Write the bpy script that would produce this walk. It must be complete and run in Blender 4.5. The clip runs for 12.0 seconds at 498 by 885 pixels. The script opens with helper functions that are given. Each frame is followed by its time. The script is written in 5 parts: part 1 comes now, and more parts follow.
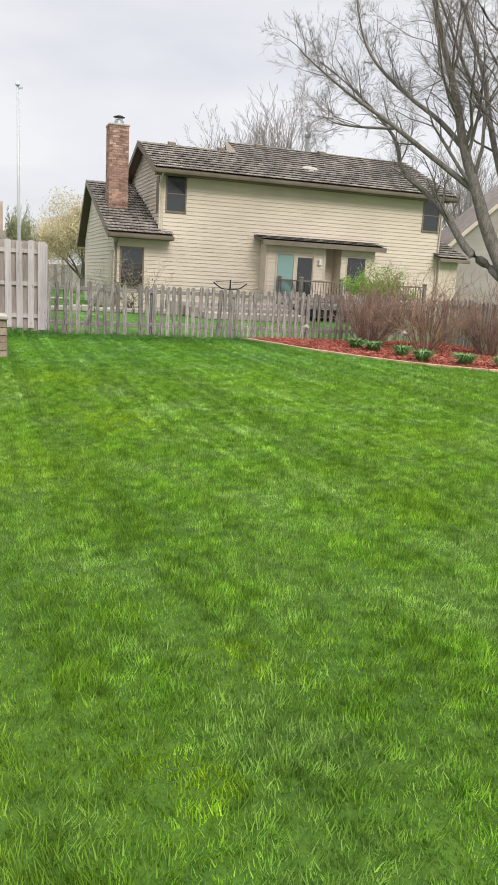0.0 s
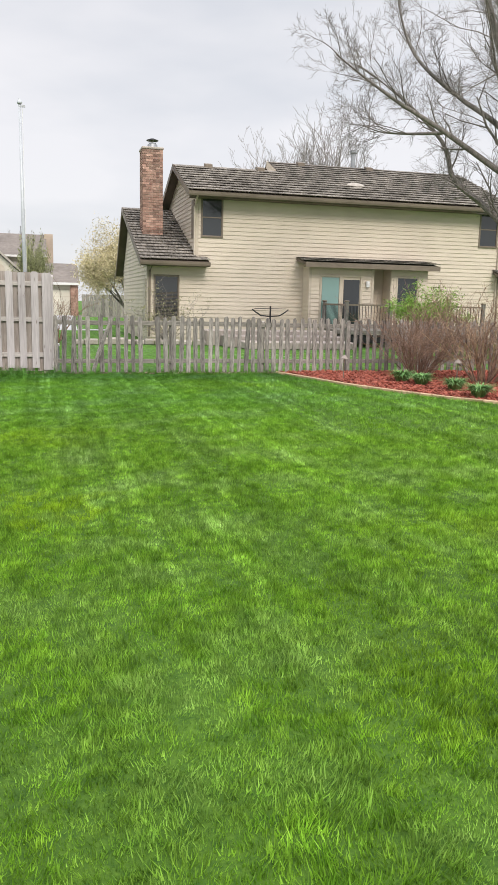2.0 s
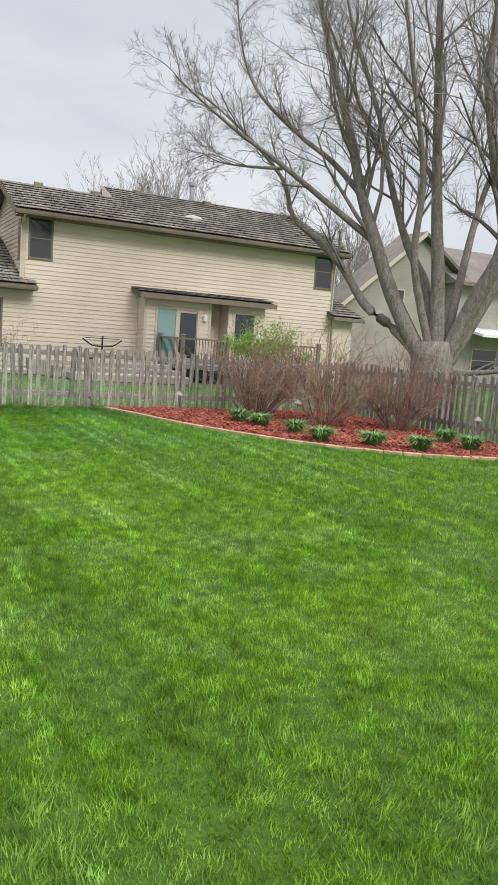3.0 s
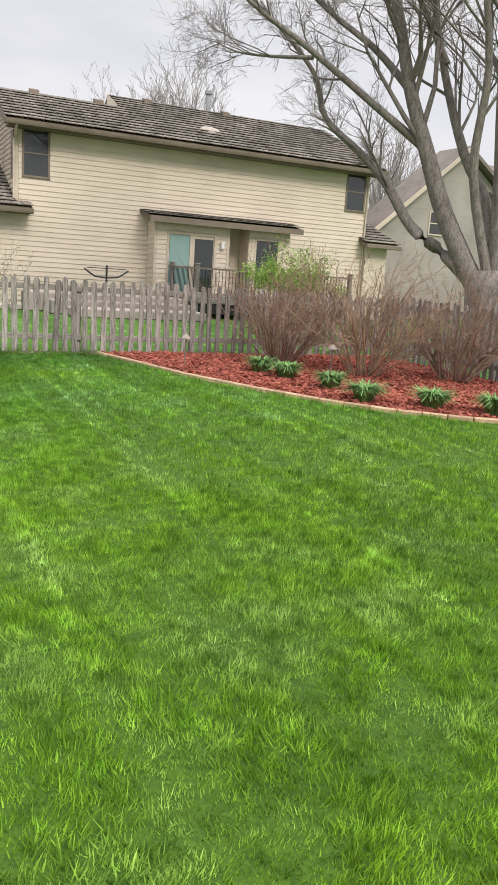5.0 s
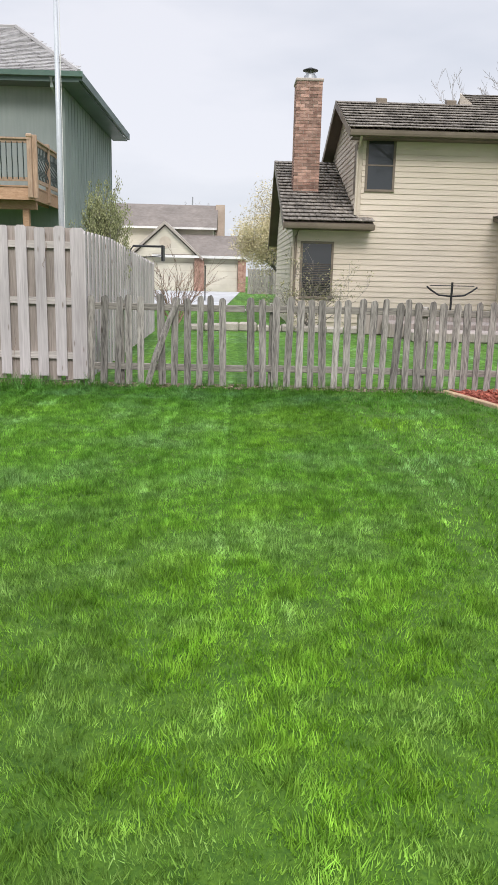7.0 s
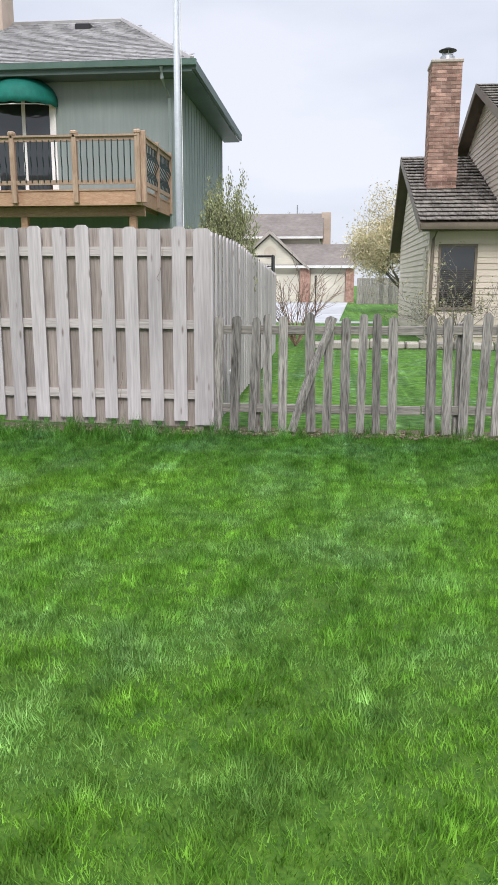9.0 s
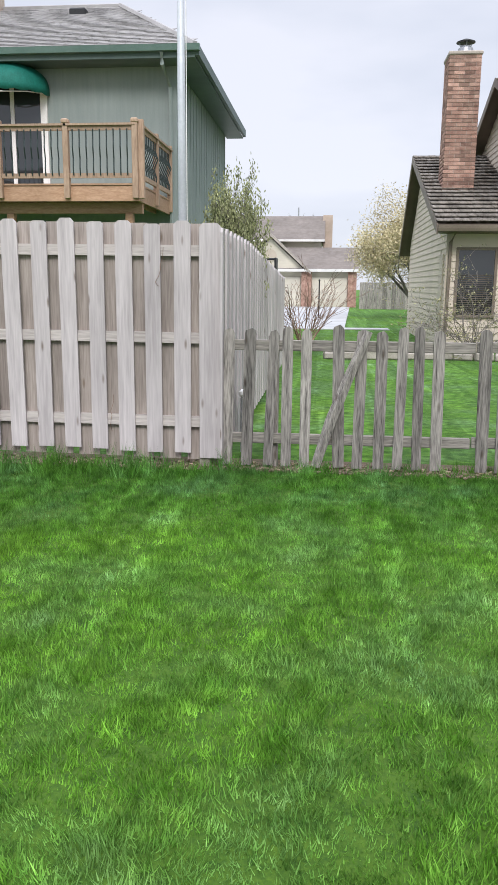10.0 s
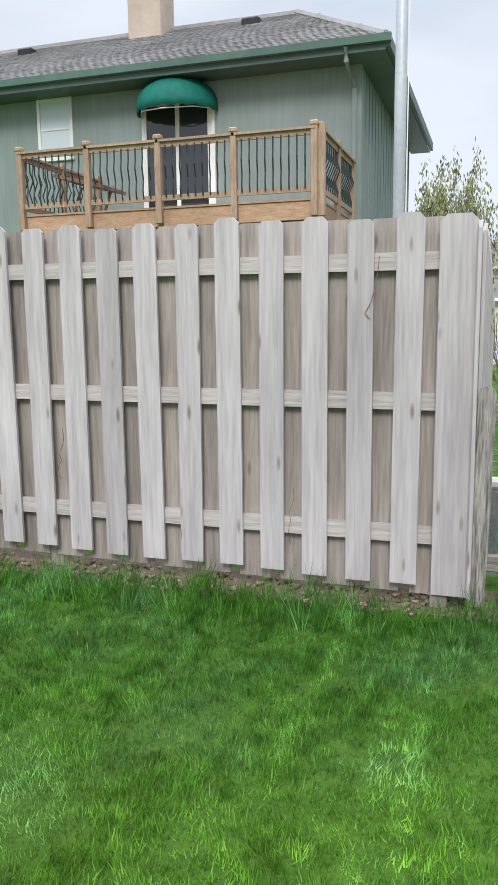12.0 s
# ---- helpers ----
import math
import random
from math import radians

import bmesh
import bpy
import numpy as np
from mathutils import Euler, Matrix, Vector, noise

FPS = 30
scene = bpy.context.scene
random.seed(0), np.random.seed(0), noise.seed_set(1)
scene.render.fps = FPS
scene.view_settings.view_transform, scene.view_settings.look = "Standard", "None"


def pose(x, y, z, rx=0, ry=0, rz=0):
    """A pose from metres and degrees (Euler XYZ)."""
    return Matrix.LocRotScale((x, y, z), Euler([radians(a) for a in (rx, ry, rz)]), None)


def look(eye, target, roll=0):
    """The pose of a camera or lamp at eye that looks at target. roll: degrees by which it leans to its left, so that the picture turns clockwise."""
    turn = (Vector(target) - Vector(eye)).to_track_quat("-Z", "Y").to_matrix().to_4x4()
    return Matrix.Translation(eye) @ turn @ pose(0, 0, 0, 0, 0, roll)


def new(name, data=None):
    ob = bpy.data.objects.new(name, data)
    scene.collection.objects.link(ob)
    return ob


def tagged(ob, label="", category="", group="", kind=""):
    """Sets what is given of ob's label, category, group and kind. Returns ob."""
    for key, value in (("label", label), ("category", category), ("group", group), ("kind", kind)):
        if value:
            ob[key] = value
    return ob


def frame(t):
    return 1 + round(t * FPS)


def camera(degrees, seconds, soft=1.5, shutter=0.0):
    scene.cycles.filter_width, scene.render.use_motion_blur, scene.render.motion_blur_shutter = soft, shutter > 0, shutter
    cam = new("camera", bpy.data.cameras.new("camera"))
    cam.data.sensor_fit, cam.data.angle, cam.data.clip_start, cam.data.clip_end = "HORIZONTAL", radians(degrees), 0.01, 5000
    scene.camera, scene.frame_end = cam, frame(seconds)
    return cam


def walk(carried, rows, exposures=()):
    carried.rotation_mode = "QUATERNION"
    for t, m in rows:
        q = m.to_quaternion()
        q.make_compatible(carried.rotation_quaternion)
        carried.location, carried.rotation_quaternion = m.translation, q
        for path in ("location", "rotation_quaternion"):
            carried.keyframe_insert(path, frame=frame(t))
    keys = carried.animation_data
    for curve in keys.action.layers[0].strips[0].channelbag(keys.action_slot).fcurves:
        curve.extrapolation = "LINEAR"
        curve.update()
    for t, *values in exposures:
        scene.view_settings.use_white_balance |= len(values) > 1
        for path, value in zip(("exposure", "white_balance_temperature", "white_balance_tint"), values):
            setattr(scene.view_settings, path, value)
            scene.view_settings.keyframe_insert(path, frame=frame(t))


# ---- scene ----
cam = camera(36.0, 12.0, soft=1.15)
PATH = [
    (0, (0.005, 0.02, 1.512), (0.669, 1.859, 1.094), 3.2),
    (0.5, (0.374, 0.499, 1.518), (0.832, 2.393, 1.065), 2.9),
    (1, (0.713, 0.937, 1.544), (1.123, 2.838, 1.076), 2.5),
    (1.5, (0.994, 1.454, 1.593), (1.508, 3.335, 1.153), 3.3),
    (2, (1.31, 1.936, 1.597), (1.824, 3.834, 1.233), 1.3),
    (2.5, (1.538, 2.442, 1.566), (2.183, 4.31, 1.258), 3.8),
    (2.7, (1.629, 2.71, 1.573), (2.492, 4.506, 1.408), 7.5),
    (3, (1.826, 3.143, 1.557), (2.74, 4.904, 1.298), 4.1),
    (3.2, (1.973, 3.428, 1.552), (2.847, 5.195, 1.217), 2.4),
    (4.8, (2.97, 5.375, 1.554), (3.891, 7.096, 1.115), 3.6),
    (5, (3.05, 5.585, 1.549), (3.91, 7.338, 1.113), 4.0),
    (5.5, (3.238, 6.129, 1.575), (3.871, 7.979, 1.153), 3.8),
    (6, (3.448, 6.797, 1.582), (3.841, 8.713, 1.164), 3.6),
    (6.5, (3.475, 7.444, 1.577), (3.756, 9.389, 1.202), 3.9),
    (6.8, (3.441, 7.738, 1.56), (3.576, 9.69, 1.145), 2.3),
    (7, (3.472, 8.064, 1.548), (3.518, 10.016, 1.115), 1.4),
    (7.5, (3.3, 8.808, 1.523), (3.184, 10.759, 1.102), -0.2),
    (7.7, (3.226, 9.065, 1.52), (3.085, 11.019, 1.114), -0.0),
    (9.3, (2.62, 11.099, 1.568), (2.411, 13.045, 1.157), 0.0),
    (9.5, (2.575, 11.4, 1.592), (2.371, 13.349, 1.189), 0.2),
    (10, (2.408, 11.959, 1.567), (2.21, 13.908, 1.164), 0.5),
    (10.5, (2.259, 12.491, 1.568), (2.049, 14.437, 1.156), 0.7),
    (11, (2.149, 13.139, 1.561), (1.908, 15.071, 1.104), 0.5),
    (11.5, (1.904, 13.745, 1.571), (1.615, 15.657, 1.059), 0.5),
    (12, (1.623, 14.354, 1.56), (1.013, 16.232, 1.241), -0.7),
]
EXPO = [(0.0, 0.48, 6600, 13), (2.2, 0.48, 6600, 13), (3.0, 0.35, 6450, 12), (4.8, 0.47, 6700, 14), (6.0, 0.47, 6600, 14), (7.5, 0.44, 6250, 14), (9.5, 0.50, 6150, 15), (10.5, 0.50, 6150, 15), (12.0, 0.49, 6050, 11)]
walk(cam, [(t, look(eye, target, roll)) for t, eye, target, roll in PATH], EXPO)

# ---- world and sun: bright overcast ----
world = bpy.data.worlds.new("overcast_sky")
scene.world = world
world.use_nodes = True
wt = world.node_tree
wt.nodes.clear()
w_out = wt.nodes.new("ShaderNodeOutputWorld")
w_bg = wt.nodes.new("ShaderNodeBackground")
w_sky = wt.nodes.new("ShaderNodeTexSky")
w_sky.sky_type = "NISHITA"
w_sky.sun_disc = False
w_sky.sun_elevation = radians(50)
w_sky.sun_rotation = radians(200)
w_gain = wt.nodes.new("ShaderNodeVectorMath")
w_gain.operation = "SCALE"
w_gain.inputs["Scale"].default_value = 0.12
w_co = wt.nodes.new("ShaderNodeTexCoord")
w_map = wt.nodes.new("ShaderNodeMapping")
w_map.inputs["Scale"].default_value = (1.0, 1.0, 3.2)
w_noise = wt.nodes.new("ShaderNodeTexNoise")
w_noise.inputs["Scale"].default_value = 1.7
w_noise.inputs["Detail"].default_value = 5
w_noise.inputs["Roughness"].default_value = 0.5
w_ramp = wt.nodes.new("ShaderNodeValToRGB")
w_ramp.color_ramp.elements[0].position = 0.34
w_ramp.color_ramp.elements[0].color = (0.46, 0.50, 0.545, 1)
w_ramp.color_ramp.elements[1].position = 0.64
w_ramp.color_ramp.elements[1].color = (0.68, 0.69, 0.705, 1)
w_mix = wt.nodes.new("ShaderNodeMix")
w_mix.data_type = "RGBA"
w_mix.inputs["Factor"].default_value = 0.92
wt.links.new(w_sky.outputs["Color"], w_gain.inputs[0])
wt.links.new(w_co.outputs["Generated"], w_map.inputs["Vector"])
wt.links.new(w_map.outputs["Vector"], w_noise.inputs["Vector"])
wt.links.new(w_noise.outputs["Fac"], w_ramp.inputs["Fac"])
wt.links.new(w_gain.outputs["Vector"], w_mix.inputs["A"])
wt.links.new(w_ramp.outputs["Color"], w_mix.inputs["B"])
# an overcast dome is about three times brighter overhead than at the horizon
w_sep = wt.nodes.new("ShaderNodeSeparateXYZ")
w_rise = wt.nodes.new("ShaderNodeMapRange")
w_rise.interpolation_type = "SMOOTHSTEP"
w_rise.inputs["From Min"].default_value = 0.36
w_rise.inputs["From Max"].default_value = 0.95
w_rise.inputs["To Min"].default_value = 1.0
w_rise.inputs["To Max"].default_value = 3.3
w_dome = wt.nodes.new("ShaderNodeVectorMath")
w_dome.operation = "SCALE"
wt.links.new(w_co.outputs["Generated"], w_sep.inputs[0])
wt.links.new(w_sep.outputs["Z"], w_rise.inputs["Value"])
wt.links.new(w_mix.outputs["Result"], w_dome.inputs[0])
wt.links.new(w_rise.outputs[0], w_dome.inputs["Scale"])
wt.links.new(w_dome.outputs["Vector"], w_bg.inputs["Color"])
wt.links.new(w_bg.outputs["Background"], w_out.inputs["Surface"])
w_bg.inputs["Strength"].default_value = 0.95

sun = new("sun", bpy.data.lights.new("sun", "SUN"))
sun.data.energy = 1.5
sun.data.angle = radians(20)
sun.data.color = (1.0, 0.95, 0.87)
sun.matrix_basis = look((0, 0, 26), (-5, 30, 0))


# ---- materials ----
def material(name, dark, light, scale=4.0, stretch=(1, 1, 1), rough=0.8, bump=0.3, metal=0.0, fine=40.0, piece=0.0, spec=0.3, patch=0.25, low=0.35, high=0.65, island=False, knots=0.0):
    """Two colours mixed by coarse and fine noise at world size, a tint per piece, and a fine relief."""
    m = bpy.data.materials.new(name)
    m.use_nodes = True
    nt = m.node_tree
    b = nt.nodes["Principled BSDF"]
    geo = nt.nodes.new("ShaderNodeNewGeometry")
    mp = nt.nodes.new("ShaderNodeMapping")
    mp.inputs["Scale"].default_value = stretch
    nt.links.new(geo.outputs["Position"], mp.inputs["Vector"])
    n1 = nt.nodes.new("ShaderNodeTexNoise")
    n1.inputs["Scale"].default_value = scale
    n1.inputs["Detail"].default_value = 4
    n2 = nt.nodes.new("ShaderNodeTexNoise")
    n2.inputs["Scale"].default_value = fine
    n2.inputs["Detail"].default_value = 3
    n3 = nt.nodes.new("ShaderNodeTexNoise")
    n3.inputs["Scale"].default_value = 0.7
    for n in (n1, n2):
        nt.links.new(mp.outputs["Vector"], n.inputs["Vector"])
    nt.links.new(geo.outputs["Position"], n3.inputs["Vector"])
    mx = nt.nodes.new("ShaderNodeMath")
    mx.operation = "MULTIPLY_ADD"
    nt.links.new(n2.outputs["Fac"], mx.inputs[0])
    mx.inputs[1].default_value = 0.5
    half = nt.nodes.new("ShaderNodeMath")
    half.operation = "MULTIPLY"
    half.inputs[1].default_value = 0.5
    nt.links.new(n1.outputs["Fac"], half.inputs[0])
    nt.links.new(half.outputs[0], mx.inputs[2])
    ramp = nt.nodes.new("ShaderNodeValToRGB")
    ramp.color_ramp.elements[0].position = low
    ramp.color_ramp.elements[0].color = (*dark, 1)
    ramp.color_ramp.elements[1].position = high
    ramp.color_ramp.elements[1].color = (*light, 1)
    nt.links.new(mx.outputs[0], ramp.inputs["Fac"])
    hsv = nt.nodes.new("ShaderNodeHueSaturation")
    nt.links.new(ramp.outputs["Color"], hsv.inputs["Color"])
    val = nt.nodes.new("ShaderNodeMapRange")
    val.inputs["From Min"].default_value = 0.3
    val.inputs["From Max"].default_value = 0.7
    val.inputs["To Min"].default_value = 1 - patch / 2
    val.inputs["To Max"].default_value = 1 + patch / 2
    nt.links.new(n3.outputs["Fac"], val.inputs["Value"])
    if piece:
        rnd = nt.nodes.new("ShaderNodeMapRange")
        rnd.inputs["To Min"].default_value = 1 - piece
        rnd.inputs["To Max"].default_value = 1 + piece
        if island:
            nt.links.new(geo.outputs["Random Per Island"], rnd.inputs["Value"])
        else:
            info = nt.nodes.new("ShaderNodeObjectInfo")
            nt.links.new(info.outputs["Random"], rnd.inputs["Value"])
        mul = nt.nodes.new("ShaderNodeMath")
        mul.operation = "MULTIPLY"
        nt.links.new(val.outputs[0], mul.inputs[0])
        nt.links.new(rnd.outputs[0], mul.inputs[1])
        nt.links.new(mul.outputs[0], hsv.inputs["Value"])
    else:
        nt.links.new(val.outputs[0], hsv.inputs["Value"])
    colour = hsv.outputs["Color"]
    if knots:
        kmap = nt.nodes.new("ShaderNodeMapping")
        kmap.inputs["Scale"].default_value = (9.0, 9.0, 2.4)
        nt.links.new(geo.outputs["Position"], kmap.inputs["Vector"])
        vor = nt.nodes.new("ShaderNodeTexVoronoi")
        vor.inputs["Scale"].default_value = 1.0
        nt.links.new(kmap.outputs["Vector"], vor.inputs["Vector"])
        spot = nt.nodes.new("ShaderNodeValToRGB")
        spot.color_ramp.elements[0].position, spot.color_ramp.elements[0].color = 0.05, (knots, knots * 0.9, knots * 0.8, 1)
        spot.color_ramp.elements[1].position, spot.color_ramp.elements[1].color = 0.14, (1, 1, 1, 1)
        nt.links.new(vor.outputs["Distance"], spot.inputs["Fac"])
        dab = nt.nodes.new("ShaderNodeMix")
        dab.data_type, dab.blend_type = "RGBA", "MULTIPLY"
        dab.inputs["Factor"].default_value = 1.0
        nt.links.new(colour, dab.inputs["A"])
        nt.links.new(spot.outputs["Color"], dab.inputs["B"])
        colour = dab.outputs["Result"]
    nt.links.new(colour, b.inputs["Base Color"])
    b.inputs["Roughness"].default_value = rough
    b.inputs["Metallic"].default_value = metal
    b.inputs["Specular IOR Level"].default_value = spec
    if bump:
        bp = nt.nodes.new("ShaderNodeBump")
        bp.inputs["Strength"].default_value = bump
        bp.inputs["Distance"].default_value = 0.01
        nt.links.new(mx.outputs[0], bp.inputs["Height"])
        nt.links.new(bp.outputs["Normal"], b.inputs["Normal"])
    return m


def glass(name, tint, rough=0.03):
    m = bpy.data.materials.new(name)
    m.use_nodes = True
    b = m.node_tree.nodes["Principled BSDF"]
    b.inputs["Base Color"].default_value = (*tint, 1)
    b.inputs["Roughness"].default_value = rough
    b.inputs["Specular IOR Level"].default_value = 0.8
    return m


V = (26, 26, 1.6)
M_BOARD = material("weathered_cedar_board", (0.37, 0.335, 0.33), (0.535, 0.49, 0.482), 0.9, (16, 16, 1.0), 0.85, 0.2, fine=4, piece=0.12, knots=0.5)
# browner than the front boards; its darkness also stands in for gap shade
M_BOARD_IN = material("darker_cedar_board", (0.25, 0.21, 0.185), (0.42, 0.365, 0.325), 0.9, (20, 20, 1.2), 0.85, 0.25, fine=4, piece=0.13, knots=0.6)
M_RAIL = material("cedar_rail", (0.36, 0.32, 0.30), (0.56, 0.51, 0.47), 1.6, (1.6, 26, 26), 0.85, 0.35, fine=5)
M_PICKET = material("old_picket_wood", (0.085, 0.077, 0.07), (0.40, 0.37, 0.33), 1.2, (26, 26, 2), 0.9, 0.7, fine=5, piece=0.3, knots=0.45)
M_PICKET_RAIL = material("old_picket_rail", (0.13, 0.12, 0.105), (0.36, 0.33, 0.285), 1.6, (2, 30, 30), 0.9, 0.6, fine=5)
M_SIDING = material("beige_siding_paint", (0.585, 0.503, 0.405), (0.66, 0.575, 0.468), 2.0, (0.6, 1, 3), 0.6, 0.05, piece=0.025, patch=0.1)
M_TRIM = material("taupe_trim_paint", (0.165, 0.132, 0.10), (0.225, 0.183, 0.142), 3, rough=0.55, bump=0.05)
M_TRIM_LIGHT = material("beige_trim_paint", (0.49, 0.42, 0.335), (0.57, 0.495, 0.40), 3, rough=0.55, bump=0.05)
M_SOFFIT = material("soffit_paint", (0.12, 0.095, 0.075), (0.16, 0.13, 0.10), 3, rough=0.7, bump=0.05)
M_SHAKE = material("weathered_cedar_shake", (0.085, 0.074, 0.062), (0.34, 0.305, 0.265), 1.6, (1.5, 0.8, 0.8), 0.95, 0.4, fine=14, piece=0.18, island=True)
M_BRICK = material("red_brick", (0.20, 0.10, 0.075), (0.48, 0.32, 0.25), 6, rough=0.9, bump=0.5, piece=0.42)
M_BRICK_J = material("red_brick_side", (0.20, 0.10, 0.075), (0.48, 0.32, 0.25), 6, rough=0.9, bump=0.5, piece=0.42, island=True)
M_MORTAR = material("mortar", (0.38, 0.33, 0.28), (0.50, 0.44, 0.38), 20, rough=0.95)
M_METAL = material("galvanised_metal", (0.30, 0.31, 0.32), (0.50, 0.51, 0.52), 6, rough=0.45, metal=0.7, bump=0.05)
M_IRON = material("black_iron", (0.012, 0.012, 0.013), (0.03, 0.03, 0.03), 30, rough=0.5, bump=0.1)
M_GLASS = glass("dark_window_glass", (0.03, 0.034, 0.036))
M_GLASS_GREEN = glass("green_tinted_glass", (0.22, 0.36, 0.33), 0.08)
M_CURTAIN = glass("pale_window_blind", (0.55, 0.58, 0.62), 0.3)
M_GREEN_WALL = material("sage_green_siding", (0.215, 0.255, 0.24), (0.265, 0.305, 0.287), 2, (8, 8, 0.6), 0.75, 0.1, patch=0.2)
M_GREEN_TRIM = material("dark_green_trim", (0.07, 0.105, 0.095), (0.10, 0.14, 0.125), 4, rough=0.5, bump=0.05)
M_GREEN_FASCIA = material("green_gutter", (0.11, 0.18, 0.16), (0.16, 0.235, 0.21), 4, rough=0.45, bump=0.05)
M_AWNING = material("green_awning_canvas", (0.005, 0.115, 0.085), (0.012, 0.185, 0.14), 6, rough=0.7, bump=0.15)
M_WHITE = material("white_paint", (0.66, 0.65, 0.62), (0.80, 0.79, 0.76), 3, rough=0.5, bump=0.03)
M_ASPHALT_SHINGLE = material("grey_asphalt_shingle", (0.30, 0.285, 0.275), (0.42, 0.405, 0.395), 3, rough=0.95, bump=0.3, fine=60, piece=0.08, island=True)
M_TAN_ROOF = material("tan_shingle_roof", (0.15, 0.128, 0.11), (0.225, 0.197, 0.175), 3, rough=0.95, bump=0.3, fine=60)
M_DECK = material("cedar_deck_stain", (0.33, 0.19, 0.11), (0.48, 0.31, 0.20), 2, (3, 12, 12), 0.7, 0.3, fine=6, piece=0.1)
M_DECK_POST = material("cedar_deck_post", (0.29, 0.19, 0.125), (0.45, 0.325, 0.23), 2, (14, 14, 1.5), 0.7, 0.3, fine=6, piece=0.12)
M_BALUSTER = material("dark_green_baluster", (0.02, 0.035, 0.032), (0.04, 0.055, 0.05), 20, rough=0.4, bump=0.05)
M_STUCCO = material("pinkish_stucco", (0.42, 0.33, 0.26), (0.52, 0.42, 0.34), 5, rough=0.9, bump=0.3)
M_GRAYHOUSE = material("grey_taupe_siding", (0.30, 0.275, 0.245), (0.37, 0.34, 0.305), 2, (0.6, 1, 6), 0.7, 0.1)
M_CREAM = material("cream_siding", (0.55, 0.51, 0.42), (0.64, 0.60, 0.50), 2, (0.6, 1, 6), 0.7, 0.1)
M_GARAGE = material("cream_garage_door", (0.60, 0.56, 0.46), (0.68, 0.64, 0.54), 2, rough=0.6, bump=0.03)
M_CONCRETE = material("pale_concrete", (0.36, 0.36, 0.36), (0.46, 0.46, 0.46), 2, rough=0.9, bump=0.15)
M_STONE = material("tan_wall_stone", (0.24, 0.185, 0.13), (0.40, 0.325, 0.245), 7, rough=0.9, bump=0.8, piece=0.22)
M_CAP = material("wall_cap_stone", (0.31, 0.275, 0.235), (0.44, 0.40, 0.35), 5, rough=0.85, bump=0.4, piece=0.1)
M_EDGE = material("tan_edging_stone", (0.38, 0.26, 0.15), (0.55, 0.40, 0.26), 8, rough=0.9, bump=0.5, piece=0.15)
M_MULCH = material("red_wood_mulch", (0.20, 0.045, 0.03), (0.46, 0.15, 0.10), 14, rough=0.9, bump=0.8, fine=70, piece=0.4, island=True)
M_MULCH_BED = material("red_mulch_bed", (0.17, 0.04, 0.028), (0.36, 0.11, 0.075), 22, rough=0.95, bump=1.0, fine=90)
M_THATCH = material("lawn_thatch", (0.026, 0.072, 0.006), (0.072, 0.145, 0.011), 12, rough=0.95, bump=1.0, fine=80)
M_DIRT = material("dry_dirt_and_litter", (0.09, 0.065, 0.045), (0.21, 0.155, 0.11), 16, rough=0.95, bump=1.0, fine=70)
M_LITTER = material("dead_leaf_and_stone_litter", (0.13, 0.09, 0.055), (0.34, 0.27, 0.20), 30, rough=0.9, piece=0.5, island=True)
M_BARK = material("grey_maple_bark", (0.125, 0.108, 0.095), (0.31, 0.278, 0.248), 5, (3, 3, 0.8), 0.95, 0.7, fine=20)
M_TWIG = material("red_brown_twigs", (0.12, 0.075, 0.055), (0.36, 0.24, 0.175), 8, rough=0.9, piece=0.3, island=True)
M_TWIG_TAN = material("tan_twigs", (0.22, 0.14, 0.085), (0.46, 0.32, 0.21), 8, rough=0.9, piece=0.3, island=True)
M_FARTWIG = material("far_bare_branches", (0.22, 0.195, 0.175), (0.34, 0.31, 0.285), 3, rough=0.95)
M_LEAF_BRIGHT = material("spring_green_leaf", (0.13, 0.26, 0.03), (0.26, 0.42, 0.07), 8, rough=0.6, piece=0.3, island=True)
M_LEAF_LILY = material("lily_leaf", (0.06, 0.17, 0.035), (0.22, 0.38, 0.13), 12, rough=0.55, piece=0.35, island=True)
M_EVERGREEN = material("olive_evergreen", (0.12, 0.14, 0.055), (0.36, 0.37, 0.19), 6, rough=0.8, piece=0.45, island=True)
M_BLOSSOM = material("pale_yellow_blossom", (0.42, 0.36, 0.20), (0.62, 0.55, 0.35), 5, rough=0.8, piece=0.25, island=True)
M_OLIVE_TWIG = material("budding_shrub_leaf", (0.20, 0.19, 0.09), (0.36, 0.34, 0.19), 8, rough=0.8, piece=0.3, island=True)
M_POLE = material("white_aluminium_pole", (0.44, 0.46, 0.48), (0.54, 0.56, 0.58), 3, rough=0.45, metal=0.15, bump=0.0)


PATCHES = ((0.64, 1.98, 0.7, 0.6), (1.3, 7.8, 1.5, 2.2), (1.0, 2.7, 0.8, 0.6))


